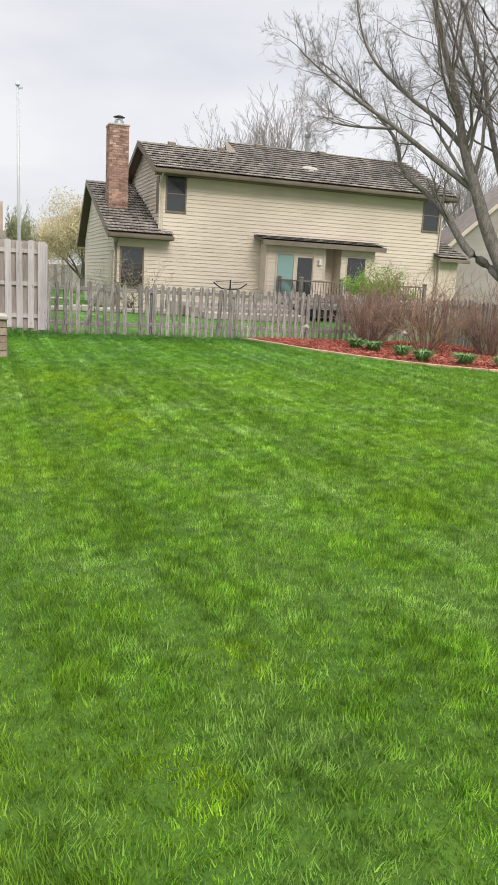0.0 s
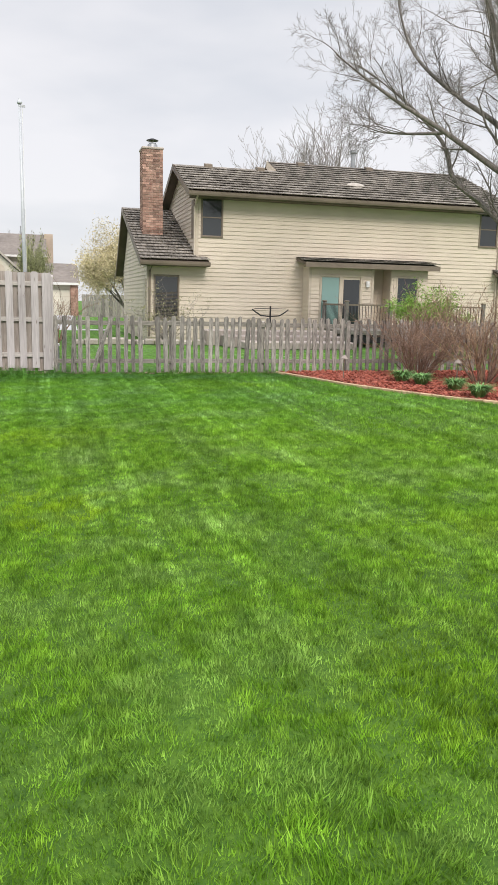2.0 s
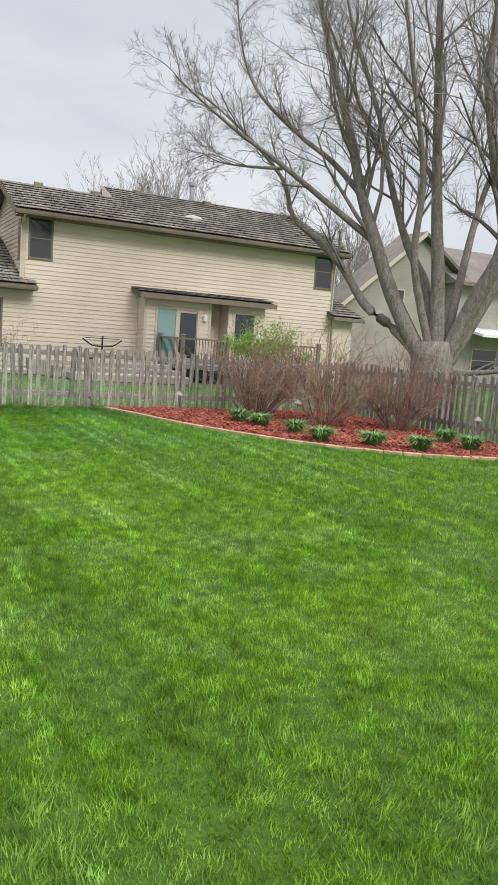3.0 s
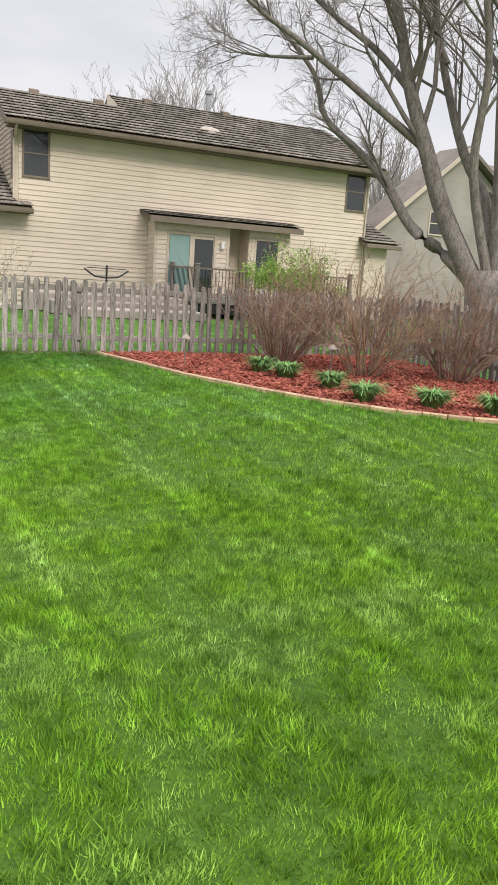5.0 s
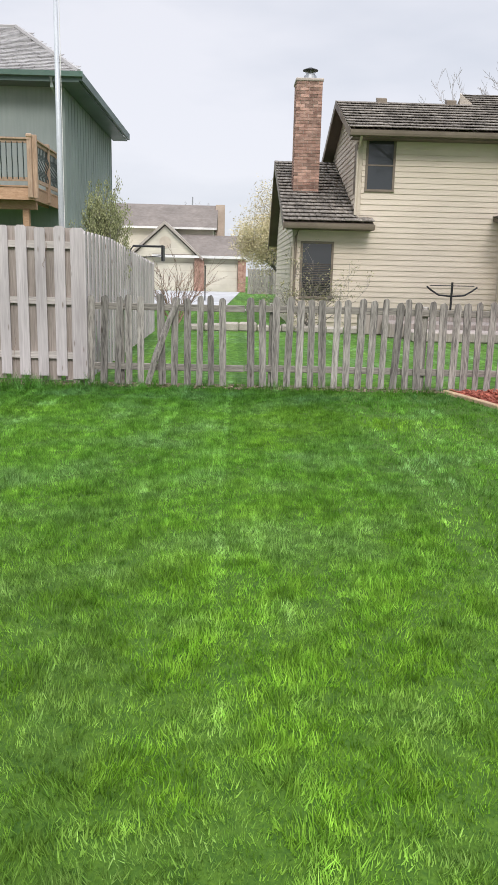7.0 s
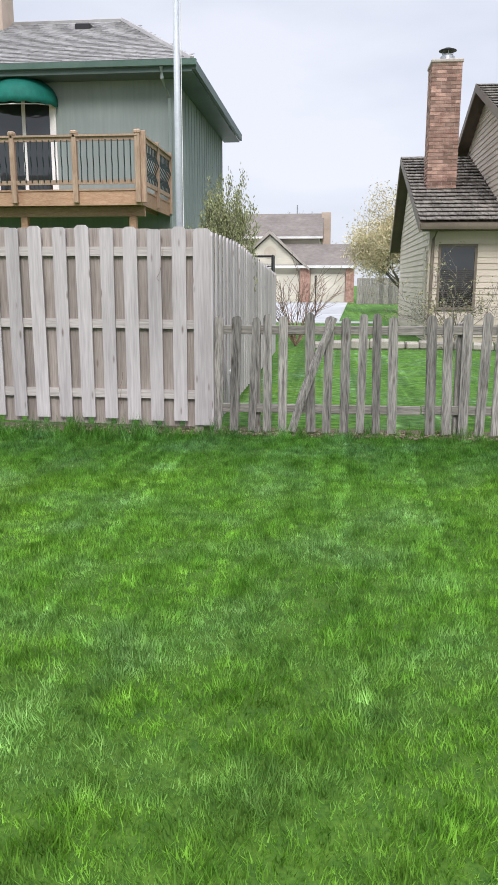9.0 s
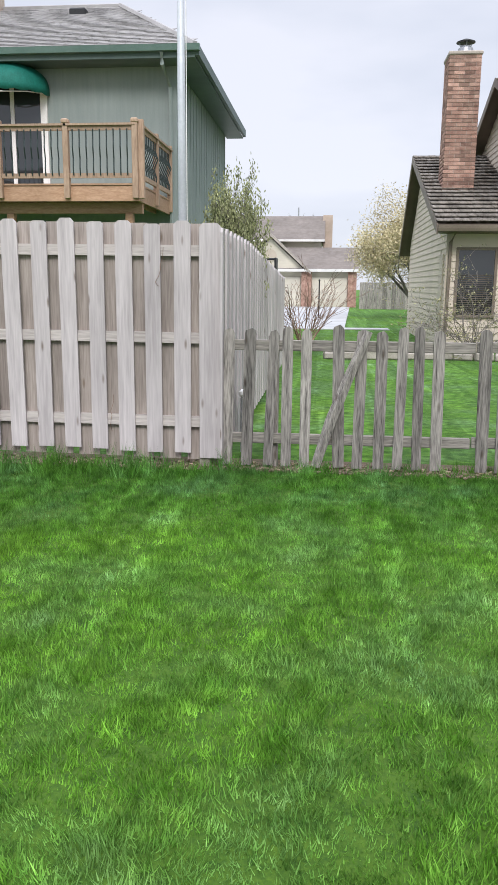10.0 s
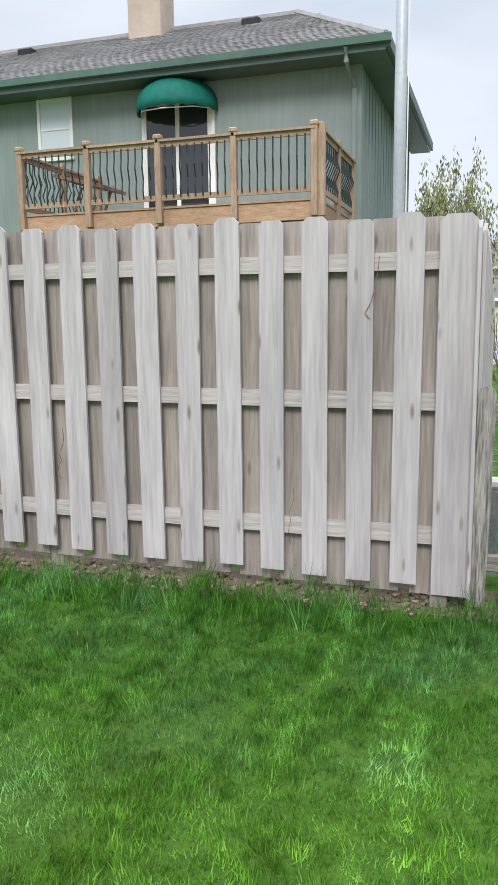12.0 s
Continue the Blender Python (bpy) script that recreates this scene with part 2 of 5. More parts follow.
def lawn_material(name, soil):
    """Lawn green: broad yellow-green patches, mowing stripes along y and fine grain."""
    m = bpy.data.materials.new(name)
    m.use_nodes = True
    nt = m.node_tree
    b = nt.nodes["Principled BSDF"]
    geo = nt.nodes.new("ShaderNodeNewGeometry")

    def tex(scale, detail, stretch=(1, 1, 1), turn=0.0):
        mp = nt.nodes.new("ShaderNodeMapping")
        mp.inputs["Scale"].default_value = stretch
        mp.inputs["Rotation"].default_value = (0, 0, turn)
        nt.links.new(geo.outputs["Position"], mp.inputs["Vector"])
        n = nt.nodes.new("ShaderNodeTexNoise")
        n.inputs["Scale"].default_value = scale
        n.inputs["Detail"].default_value = detail
        nt.links.new(mp.outputs["Vector"], n.inputs["Vector"])
        return n.outputs["Fac"]

    def ramp(fac, p0, c0, p1, c1):
        r = nt.nodes.new("ShaderNodeValToRGB")
        r.color_ramp.elements[0].position, r.color_ramp.elements[0].color = p0, (*c0, 1)
        r.color_ramp.elements[1].position, r.color_ramp.elements[1].color = p1, (*c1, 1)
        nt.links.new(fac, r.inputs["Fac"])
        return r.outputs["Color"]

    def mix(kind, fac, a, c):
        x = nt.nodes.new("ShaderNodeMix")
        x.data_type, x.blend_type = "RGBA", kind
        if isinstance(fac, float):
            x.inputs["Factor"].default_value = fac
        else:
            nt.links.new(fac, x.inputs["Factor"])
        nt.links.new(a, x.inputs["A"])
        nt.links.new(c, x.inputs["B"])
        return x.outputs["Result"]

    def tint(c):
        return (c[0] * 0.95, c[1] * 0.98, c[2] * 0.9) if soil else (c[0] * 1.92, c[1] * 2.0, c[2] * 1.3)

    def place(axis, p0, c0, p1, c1, waver):
        """A ramp along a ground axis, with an uneven border."""
        sep = nt.nodes.new("ShaderNodeSeparateXYZ")
        nt.links.new(geo.outputs["Position"], sep.inputs[0])
        rough = nt.nodes.new("ShaderNodeMath")
        rough.operation = "MULTIPLY_ADD"
        nt.links.new(tex(0.9, 4), rough.inputs[0])
        rough.inputs[1].default_value = waver
        nt.links.new(sep.outputs[axis], rough.inputs[2])
        span = nt.nodes.new("ShaderNodeMapRange")
        span.inputs["From Min"].default_value = p0
        span.inputs["From Max"].default_value = p1
        nt.links.new(rough.outputs[0], span.inputs["Value"])
        return ramp(span.outputs[0], 0.0, c0, 1.0, c1)

    def patch(x, y, rx, ry, c):
        """A blotch of other grass round a spot of the lawn."""
        mp = nt.nodes.new("ShaderNodeMapping")
        mp.inputs["Location"].default_value = (-x / rx, -y / ry, 0)
        mp.inputs["Scale"].default_value = (1 / rx, 1 / ry, 0)
        nt.links.new(geo.outputs["Position"], mp.inputs["Vector"])
        ln = nt.nodes.new("ShaderNodeVectorMath")
        ln.operation = "LENGTH"
        nt.links.new(mp.outputs["Vector"], ln.inputs[0])
        rag = nt.nodes.new("ShaderNodeMath")
        rag.operation = "MULTIPLY_ADD"
        nt.links.new(tex(3.5, 4), rag.inputs[0])
        rag.inputs[1].default_value = 1.3
        nt.links.new(ln.outputs["Value"], rag.inputs[2])
        return mix("MIX", ramp(rag.outputs[0], 0.75, (0.9, 0.9, 0.9), 1.0, (0, 0, 0)), c, warm)

    white = (1, 1, 1)
    base = ramp(tex(9.0, 5), 0.3, tint((0.052, 0.122, 0.009)), 0.7, tint((0.112, 0.205, 0.021)))
    cool = ramp(tex(14.0, 4), 0.3, tint((0.078, 0.148, 0.030)), 0.7, tint((0.165, 0.240, 0.080)))
    warm = ramp(tex(11.0, 4), 0.3, tint((0.085, 0.155, 0.006)), 0.7, tint((0.150, 0.235, 0.012)))
    c = mix("MIX", ramp(tex(1.5, 5), 0.46, (0, 0, 0), 0.68, (0.75, 0.75, 0.75)), base, cool)
    c = mix("MIX", ramp(tex(0.5, 3, (1, 1, 1), 1.0), 0.54, (0, 0, 0), 0.72, (0.6, 0.6, 0.6)), c, warm)
    for spot in PATCHES:
        c = patch(*spot, c)
    c = mix("MULTIPLY", 1.0, c, ramp(tex(1.0, 2, (2.6, 0.10, 1), 0.06), 0.40, (0.84, 0.85, 0.86), 0.62, (1.2, 1.18, 1.18)))
    # pale wheel tracks of the mower
    tracks = mix("MULTIPLY", 1.0, ramp(tex(1.0, 3, (5.2, 0.13, 1), 0.05), 0.56, (0, 0, 0), 0.64, white), place("Y", 5.0, (0, 0, 0), 8.5, white, 2.0))
    c = mix("MIX", tracks, c, mix("MULTIPLY", 1.0, c, ramp(tex(5.0, 3), 0.35, (1.12, 1.1, 1.25), 0.65, (1.75, 1.6, 2.2))))
    c = mix("MULTIPLY", 1.0, c, ramp(tex(3.2, 4), 0.36, (0.86, 0.88, 0.86), 0.64, (1.15, 1.14, 1.2)))
    c = mix("MULTIPLY", 1.0, c, ramp(tex(10.0, 3), 0.36, (0.68, 0.70, 0.68), 0.64, (1.34, 1.3, 1.4)))
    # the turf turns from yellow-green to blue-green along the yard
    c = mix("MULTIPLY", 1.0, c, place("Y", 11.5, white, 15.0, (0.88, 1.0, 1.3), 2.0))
    # blade colour gets darker and cooler towards the back fences, with an uneven border
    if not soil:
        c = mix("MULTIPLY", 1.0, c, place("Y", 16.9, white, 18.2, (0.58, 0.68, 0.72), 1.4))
    b.inputs["Roughness"].default_value = 0.6
    b.inputs["Specular IOR Level"].default_value = 0.2
    if soil:
        nt.links.new(c, b.inputs["Base Color"])
        b.inputs["Roughness"].default_value = 0.95
        bp = nt.nodes.new("ShaderNodeBump")
        bp.inputs["Strength"].default_value = 0.8
        bp.inputs["Distance"].default_value = 0.03
        nt.links.new(tex(60.0, 3), bp.inputs["Height"])
        nt.links.new(bp.outputs["Normal"], b.inputs["Normal"])
    else:
        tone = ramp(geo.outputs["Random Per Island"], 0.0, (0.44, 0.47, 0.40), 1.0, (1.48, 1.38, 1.9))
        c = mix("MULTIPLY", 1.0, c, tone)
        nt.links.new(c, b.inputs["Base Color"])
        thru = nt.nodes.new("ShaderNodeBsdfTranslucent")
        nt.links.new(c, thru.inputs["Color"])
        blend = nt.nodes.new("ShaderNodeMixShader")
        blend.inputs["Fac"].default_value = 0.30
        nt.links.new(b.outputs[0], blend.inputs[1])
        nt.links.new(thru.outputs[0], blend.inputs[2])
        nt.links.new(blend.outputs[0], nt.nodes["Material Output"].inputs["Surface"])
    return m


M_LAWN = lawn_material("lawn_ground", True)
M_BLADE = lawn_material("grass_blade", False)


# ---- building helpers ----
def box(bm, x0, x1, y0, y1, z0, z1, bevel=0.0):
    r = bmesh.ops.create_cube(bm, size=1, matrix=Matrix.Translation(((x0 + x1) / 2, (y0 + y1) / 2, (z0 + z1) / 2)) @ Matrix.Diagonal((x1 - x0, y1 - y0, z1 - z0, 1)))
    if bevel:
        es = list({e for v in r["verts"] for e in v.link_edges})
        bmesh.ops.bevel(bm, geom=es, offset=bevel, segments=1, affect="EDGES")
    return bm


def solid(*dims, bevel=0.0):
    return box(bmesh.new(), *dims, bevel=bevel)


def prism(pts, axis, a, b):
    """A solid of that outline, drawn in the other two axes, from a to b along axis."""
    bm = bmesh.new()
    put = {"x": lambda p, q: (q, p[0], p[1]), "y": lambda p, q: (p[0], q, p[1]), "z": lambda p, q: (p[0], p[1], q)}[axis]
    lo = [bm.verts.new(put(p, a)) for p in pts]
    hi = [bm.verts.new(put(p, b)) for p in pts]
    bm.faces.new(lo)
    bm.faces.new(hi[::-1])
    n = len(pts)
    for i in range(n):
        bm.faces.new((lo[i], hi[i], hi[(i + 1) % n], lo[(i + 1) % n]))
    bmesh.ops.recalc_face_normals(bm, faces=bm.faces)
    return bm


def tube(path, radii, sides=8, bm=None):
    bm = bm or bmesh.new()
    rings = []
    for i, p in enumerate(path):
        p = Vector(p)
        d = (Vector(path[min(i + 1, len(path) - 1)]) - Vector(path[max(i - 1, 0)])).normalized()
        u = d.orthogonal().normalized()
        w = d.cross(u)
        r = radii[i] if isinstance(radii, (list, tuple)) else radii
        rings.append([bm.verts.new(p + r * (math.cos(2 * math.pi * k / sides) * u + math.sin(2 * math.pi * k / sides) * w)) for k in range(sides)])
    for a, b in zip(rings, rings[1:]):
        for k in range(sides):
            bm.faces.new((a[k], a[(k + 1) % sides], b[(k + 1) % sides], b[k]))
    bm.faces.new(rings[0][::-1])
    bm.faces.new(rings[-1])
    bmesh.ops.recalc_face_normals(bm, faces=bm.faces)
    return bm


def mesh_of(name, bm, mat, smooth=False):
    me = bpy.data.meshes.new(name)
    bm.to_mesh(me)
    bm.free()
    me.materials.append(mat)
    if smooth:
        me.shade_smooth()
    return me


def from_arrays(name, verts, faces, mat):
    """A mesh from arrays made by the code: verts (n, 3), faces (m, 3 or 4)."""
    me = bpy.data.meshes.new(name)
    verts = np.asarray(verts, np.float32)
    faces = np.asarray(faces, np.int32)
    k = faces.shape[1]
    me.vertices.add(len(verts))
    me.vertices.foreach_set("co", verts.ravel())
    me.loops.add(faces.size)
    me.loops.foreach_set("vertex_index", faces.ravel())
    me.polygons.add(len(faces))
    me.polygons.foreach_set("loop_start", np.arange(0, faces.size, k, dtype=np.int32))
    me.update(calc_edges=True)
    me.materials.append(mat)
    return me


def thing(name, at, label, category, group="", kind=""):
    ob = new(name)
    ob.empty_display_size = 0.1
    ob.matrix_basis = Matrix.Translation(at)
    return tagged(ob, label, category, group, kind)


def hang(ob, parent):
    ob.parent = parent
    if parent.parent is None:
        ob.matrix_parent_inverse = parent.matrix_basis.inverted()
    return ob


def part(name, bm, mat, parent, label="", smooth=False):
    ob = hang(new(name, mesh_of(name, bm, mat, smooth)), parent)
    return tagged(ob, label)


def piece(name, me, m, parent):
    ob = hang(new(name, me), parent)
    ob.matrix_basis = m
    return ob


def mesh_part(name, me, parent, label="", kind=""):
    return tagged(hang(new(name, me), parent), label, kind=kind)


def lone(name, bm, mat, label, category, group="", kind="", smooth=False):
    return tagged(new(name, mesh_of(name, bm, mat, smooth)), label, category, group, kind)


def boxes_mesh(name, org, ax, ay, az, mat):
    """Many boxes in one mesh: corner org (n,3) and three edge arrays (n,3)."""
    org, ax, ay, az = (np.asarray(a, float) for a in (org, ax, ay, az))
    c = [org + i * ax + j * ay + k * az for k in (0, 1) for j in (0, 1) for i in (0, 1)]
    v = np.stack(c, 1).reshape(-1, 3)
    f = np.array([[0, 2, 3, 1], [4, 5, 7, 6], [0, 1, 5, 4], [2, 6, 7, 3], [0, 4, 6, 2], [1, 3, 7, 5]])
    faces = (np.arange(len(org))[:, None, None] * 8 + f[None]).reshape(-1, 4)
    return from_arrays(name, v, faces, mat)


def gaps(x0, x1, z0, z1, holes):
    """The stretches of x0..x1 that no hole (x0, x1, z0, z1) takes in the band z0..z1."""
    spans = [(x0, x1)]
    for h0, h1, k0, k1 in holes:
        if k0 < z1 - 0.02 and k1 > z0 + 0.02:
            nxt = []
            for a, b in spans:
                if h0 > a:
                    nxt.append((a, min(b, h0)))
                if h1 < b:
                    nxt.append((max(a, h1), b))
            spans = [(a, b) for a, b in nxt if b - a > 0.02]
    return spans


LAP = mesh_of("siding_board", prism([(-0.004, 0), (-0.027, 0), (-0.006, 1), (-0.004, 1)], "x", 0, 1), M_SIDING)


def siding(parent, x0, x1, y, z0, z1, holes=(), side="front", top=None, lap=0.155):
    """Lapped boards on a wall that faces -y (front) or -x (left: x0, x1 run along y). top: height of the wall at a place."""
    z = z0
    while z < z1 - 0.02:
        h = min(lap, z1 - z)
        for a, b in gaps(x0, x1, z, z + h, holes):
            if top:
                while a < b and top(a) < z + h:
                    a += 0.05
                while b > a and top(b) < z + h:
                    b -= 0.05
                if b - a < 0.1:
                    continue
            if side == "front":
                m = Matrix.Translation((a, y, z)) @ Matrix.Diagonal((b - a, 1, h + 0.004, 1))
            else:
                m = Matrix.Translation((y, b, z)) @ Matrix.Rotation(radians(-90), 4, "Z") @ Matrix.Diagonal((b - a, 1, h + 0.004, 1))
            piece("siding_board", LAP, m, parent)
        z += lap


def shakes(name, parent, x0, x1, eave, ridge, mat, exposure=0.36, width=(0.12, 0.3), thick=0.024, lift=0.07, seed=1, clip=None, kind="stuff"):
    """Courses of shakes on a slope from eave (y, z) up to ridge (y, z)."""
    rng = np.random.default_rng(seed)
    e, r = np.array(eave, float), np.array(ridge, float)
    length = np.linalg.norm(r - e)
    d = (r - e) / length
    n = np.array([-d[1], d[0]])
    if n[1] < 0:
        n = -n
    org, ax, ay, az = [], [], [], []
    for i in range(int(length / exposure)):
        x = x0 - rng.random() * 0.1
        while x < x1:
            w = rng.uniform(*width)
            a, b = max(x, x0), min(x + w - 0.008, x1)
            s = i * exposure + rng.normal() * 0.006
            p = e + d * s
            if b - a > 0.02 and (clip is None or clip(a, p)):
                t = thick * rng.uniform(0.85, 1.2)
                ln = min(exposure * 1.5, length - s)
                low = n * (t + lift)
                org.append((a, *(p + low - n * t)))
                ax.append((b - a, 0, 0))
                ay.append((0, *(d * ln - n * lift)))
                az.append((0, *(n * t)))
            x += w
    return mesh_part(name, boxes_mesh(name, org, ax, ay, az, mat), parent, kind=kind)


def window(parent, x0, x1, z0, z1, y, mat_frame, mat_glass=None, sash=True, blinds=False, proud=0.035):
    """A window in a wall that faces -y: casing, sash rails and panes."""
    w = 0.07
    bm = bmesh.new()
    box(bm, x0 - w, x1 + w, y - proud, y + 0.1, z1, z1 + w, 0.006)
    box(bm, x0 - w, x1 + w, y - proud - 0.02, y + 0.1, z0 - w, z0, 0.006)
    box(bm, x0 - w, x0, y - proud, y + 0.1, z0, z1, 0.006)
    box(bm, x1, x1 + w, y - proud, y + 0.1, z0, z1, 0.006)
    f = part("window_frame", bm, mat_frame, parent)
    mid = (z0 + z1) / 2
    if sash:
        hang(new("sash_rail", mesh_of("sash_rail", solid(x0, x1, y - 0.024, y - 0.003, mid - 0.02, mid + 0.02), mat_frame)), f)
    for a, b in (((z0, mid - 0.02), (mid + 0.02, z1)) if sash else ((z0, z1),)):
        hang(new("pane", mesh_of("pane", solid(x0, x1, y - 0.012, y - 0.003, a, b), mat_glass or M_GLASS)), f)
    if blinds:
        k = int((z1 - z0 - 0.55) / 0.05)
        me = boxes_mesh("blind", [(x0 + 0.03, y - 0.024, z0 + 0.03 + i * 0.05) for i in range(k)], [(x1 - x0 - 0.06, 0, 0)] * k, [(0, 0.008, 0.006)] * k, [(0, 0, 0.012)] * k, M_SOFFIT)
        hang(new("blind", me), f)
    return f

# ---- ground ----
ground = lone("ground", solid(-150, 150, -60, 320, -0.4, 0.0), M_LAWN, "green suburban lawn reaching the horizon", "lawn", kind="structure")

lone("lawn", prism([(-2.5, -1.0), (12.1, -1.0), (12.1, 18.28), (-2.5, 18.28)], "z", -0.04, 0.006), M_THATCH, "dark thatch under the mown lawn", "lawn", kind="structure")


def grass(name, x0, x1, y0, y1, density, height, width, seed, keep=None, label=""):
    rng = np.random.default_rng(seed)
    n = int((x1 - x0) * (y1 - y0) * density)
    p = rng.uniform((x0, y0), (x1, y1), (n, 2))
    # tufts: blades crowd towards scattered centres
    c = rng.uniform((x0, y0), (x1, y1), (n // 14, 2))
    pick = rng.integers(0, len(c), n)
    near = rng.random(n) < 0.6
    p[near] = c[pick[near]] + rng.normal(0, 0.022, (near.sum(), 2))
    if keep is not None:
        k = keep(p[:, 0], p[:, 1])
        p, pick, near = p[k], pick[k], near[k]
    n = len(p)
    ang = rng.uniform(0, 2 * np.pi, n)
    field = np.zeros(n)
    swell = np.zeros(n)
    for k in range(7):
        q = rng.uniform(0, 2 * np.pi)
        f = rng.uniform(5, 22)
        field += np.sin((p[:, 0] * np.cos(q) + p[:, 1] * np.sin(q)) * f + rng.uniform(0, 6.28))
        swell += np.sin((p[:, 0] * np.sin(q) - p[:, 1] * np.cos(q)) * f * 0.8 + rng.uniform(0, 6.28))
    lean_dir = np.where(rng.random(n) < 0.6, field * 1.5 + rng.normal(0, 0.6, n), rng.uniform(0, 2 * np.pi, n))
    h = height * rng.uniform(0.5, 1.35, n) * (1 + 0.13 * np.clip(swell, -2.5, 2.5))
    lean = h * rng.uniform(0.15, 0.95, n)
    w = width * rng.uniform(0.6, 1.3, n)
    h = np.where(near, h * 1.25, h * 0.8)
    dx, dy = np.cos(ang) * w / 2, np.sin(ang) * w / 2
    z = np.zeros(n)
    a = np.stack((p[:, 0] - dx, p[:, 1] - dy, z), 1)
    b = np.stack((p[:, 0] + dx, p[:, 1] + dy, z), 1)
    t = np.stack((p[:, 0] + np.cos(lean_dir) * lean, p[:, 1] + np.sin(lean_dir) * lean, h), 1)
    v = np.stack((a, b, t), 1).reshape(-1, 3)
    f = np.arange(3 * n).reshape(-1, 3)
    return tagged(new(name, from_arrays(name, v, f, M_BLADE)), label, "grass", kind="stuff")


BED = [(6.35, 18.3), (6.6, 17.45), (7.0, 15.9), (7.5, 14.7), (8.0, 13.75), (8.6, 12.95), (9.3, 12.4), (10.1, 12.0), (11.0, 11.8), (12.1, 11.7)]


def bed_x(y):
    return np.interp(y, [q[1] for q in BED[::-1]], [q[0] for q in BED[::-1]])


def on_lawn(x, y):
    inside = (y > 11.7) & (x > bed_x(y) - 0.03)
    wall = ((x < 0.45) & (y > 13.35) & (y < 13.95)) | (((x + 2.2) / 2.0) ** 2 + ((y - 11.4) / 1.5) ** 2 < 1)
    return ~inside & ~wall & (y < 18.33 + 0.06 * np.sin(x * 9) - 0.1 * (x < 1.6)) & (x < 12)


grass("grass", 7.0, 12.0, -1.0, 8.0, 900, 0.032, 0.012, 6, on_lawn, "mown lawn blades beside the side fence")
grass("grass", -2.5, 7.0, -1.0, 1.0, 700, 0.032, 0.012, 7, on_lawn, "mown lawn blades where the walk begins")
grass("grass", -2.5, -0.6, 1.0, 10.5, 1800, 0.034, 0.010, 12, on_lawn, "mown lawn blades beside the patio")
grass("grass", -0.6, 5.6, 1.0, 10.5, 13800, 0.030, 0.0062, 3, on_lawn, "lush green mown lawn blades near the path")
grass("grass", 5.6, 7.0, 1.0, 10.5, 4500, 0.034, 0.0075, 13, on_lawn, "mown lawn blades beyond the path")
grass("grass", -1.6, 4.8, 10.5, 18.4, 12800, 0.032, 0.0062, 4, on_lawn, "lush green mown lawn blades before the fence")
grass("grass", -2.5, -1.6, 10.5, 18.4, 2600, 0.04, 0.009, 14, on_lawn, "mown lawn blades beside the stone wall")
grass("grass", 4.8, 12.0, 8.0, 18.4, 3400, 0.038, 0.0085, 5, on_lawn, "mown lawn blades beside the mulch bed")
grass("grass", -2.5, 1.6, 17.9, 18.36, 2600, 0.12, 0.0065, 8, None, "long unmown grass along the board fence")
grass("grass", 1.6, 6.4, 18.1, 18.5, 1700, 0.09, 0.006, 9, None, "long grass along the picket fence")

lone("dirt_strip", solid(-6, 12.4, 18.29, 18.75, -0.05, 0.012), M_DIRT, "bare dirt strip under the fences", "dirt", kind="structure")
rng = np.random.default_rng(11)
n = 900
o = np.stack((rng.uniform(-3, 6.5, n), rng.uniform(18.25, 18.6, n), np.full(n, 0.012)), 1)
ang = rng.uniform(0, 6.28, n)
s = rng.uniform(0.015, 0.05, n)
z0 = np.zeros(n)
tagged(new("litter", boxes_mesh("litter", o, np.stack((np.cos(ang) * s, np.sin(ang) * s, z0), 1), np.stack((-np.sin(ang) * s * 0.5, np.cos(ang) * s * 0.5, rng.uniform(-0.005, 0.01, n)), 1), np.stack((z0, z0, s * 0.4), 1), M_LITTER)), "dead leaves and pebbles along the fence foot", "litter", kind="stuff")

# ---- mulch bed ----
bed = lone("mulch_bed", prism(BED + [(12.1, 18.3)], "z", -0.05, 0.05), M_MULCH_BED, "curved garden bed of red wood mulch", "garden bed", kind="structure")
n = 16000
bx, by = rng.uniform(6.3, 12.1, n), rng.uniform(11.7, 18.3, n)
k = bx > bed_x(by) + 0.06
bx, by = bx[k], by[k]
n = len(bx)
ang = rng.uniform(0, 6.28, n)
s = rng.uniform(0.03, 0.09, n)
z0 = np.zeros(n)
mesh_part("mulch_layer", boxes_mesh("mulch_layer", np.stack((bx, by, rng.uniform(0.045, 0.065, n)), 1), np.stack((np.cos(ang) * s, np.sin(ang) * s, rng.normal(0, 0.02, n)), 1), np.stack((-np.sin(ang) * s * 0.35, np.cos(ang) * s * 0.35, rng.normal(0, 0.01, n)), 1), np.stack((z0, z0, np.full(n, 0.012)), 1), M_MULCH), bed, kind="stuff")
EDGE = mesh_of("edging_stone", solid(-0.5, 0.5, -0.035, 0.035, -0.04, 0.06, bevel=0.012), M_EDGE)
for (ax, ay), (cx, cy) in zip(BED, BED[1:]):
    ln = math.hypot(cx - ax, cy - ay)
    q = max(1, round(ln / 0.3))
    for i in range(q):
        f = (i + 0.5) / q
        piece("edging_stone", EDGE, Matrix.Translation((ax + (cx - ax) * f, ay + (cy - ay) * f, 0)) @ Matrix.Rotation(math.atan2(cy - ay, cx - ax), 4, "Z") @ Matrix.Diagonal((ln / q - 0.012, 1, 1, 1)), bed)


# ---- board-on-board privacy fence ----
def dog_ear(w, h, t, cut=0.03):
    return prism([(-w / 2, 0), (w / 2, 0), (w / 2, h - cut), (w / 2 - cut, h), (-w / 2 + cut, h), (-w / 2, h - cut)], "y", 0, t)


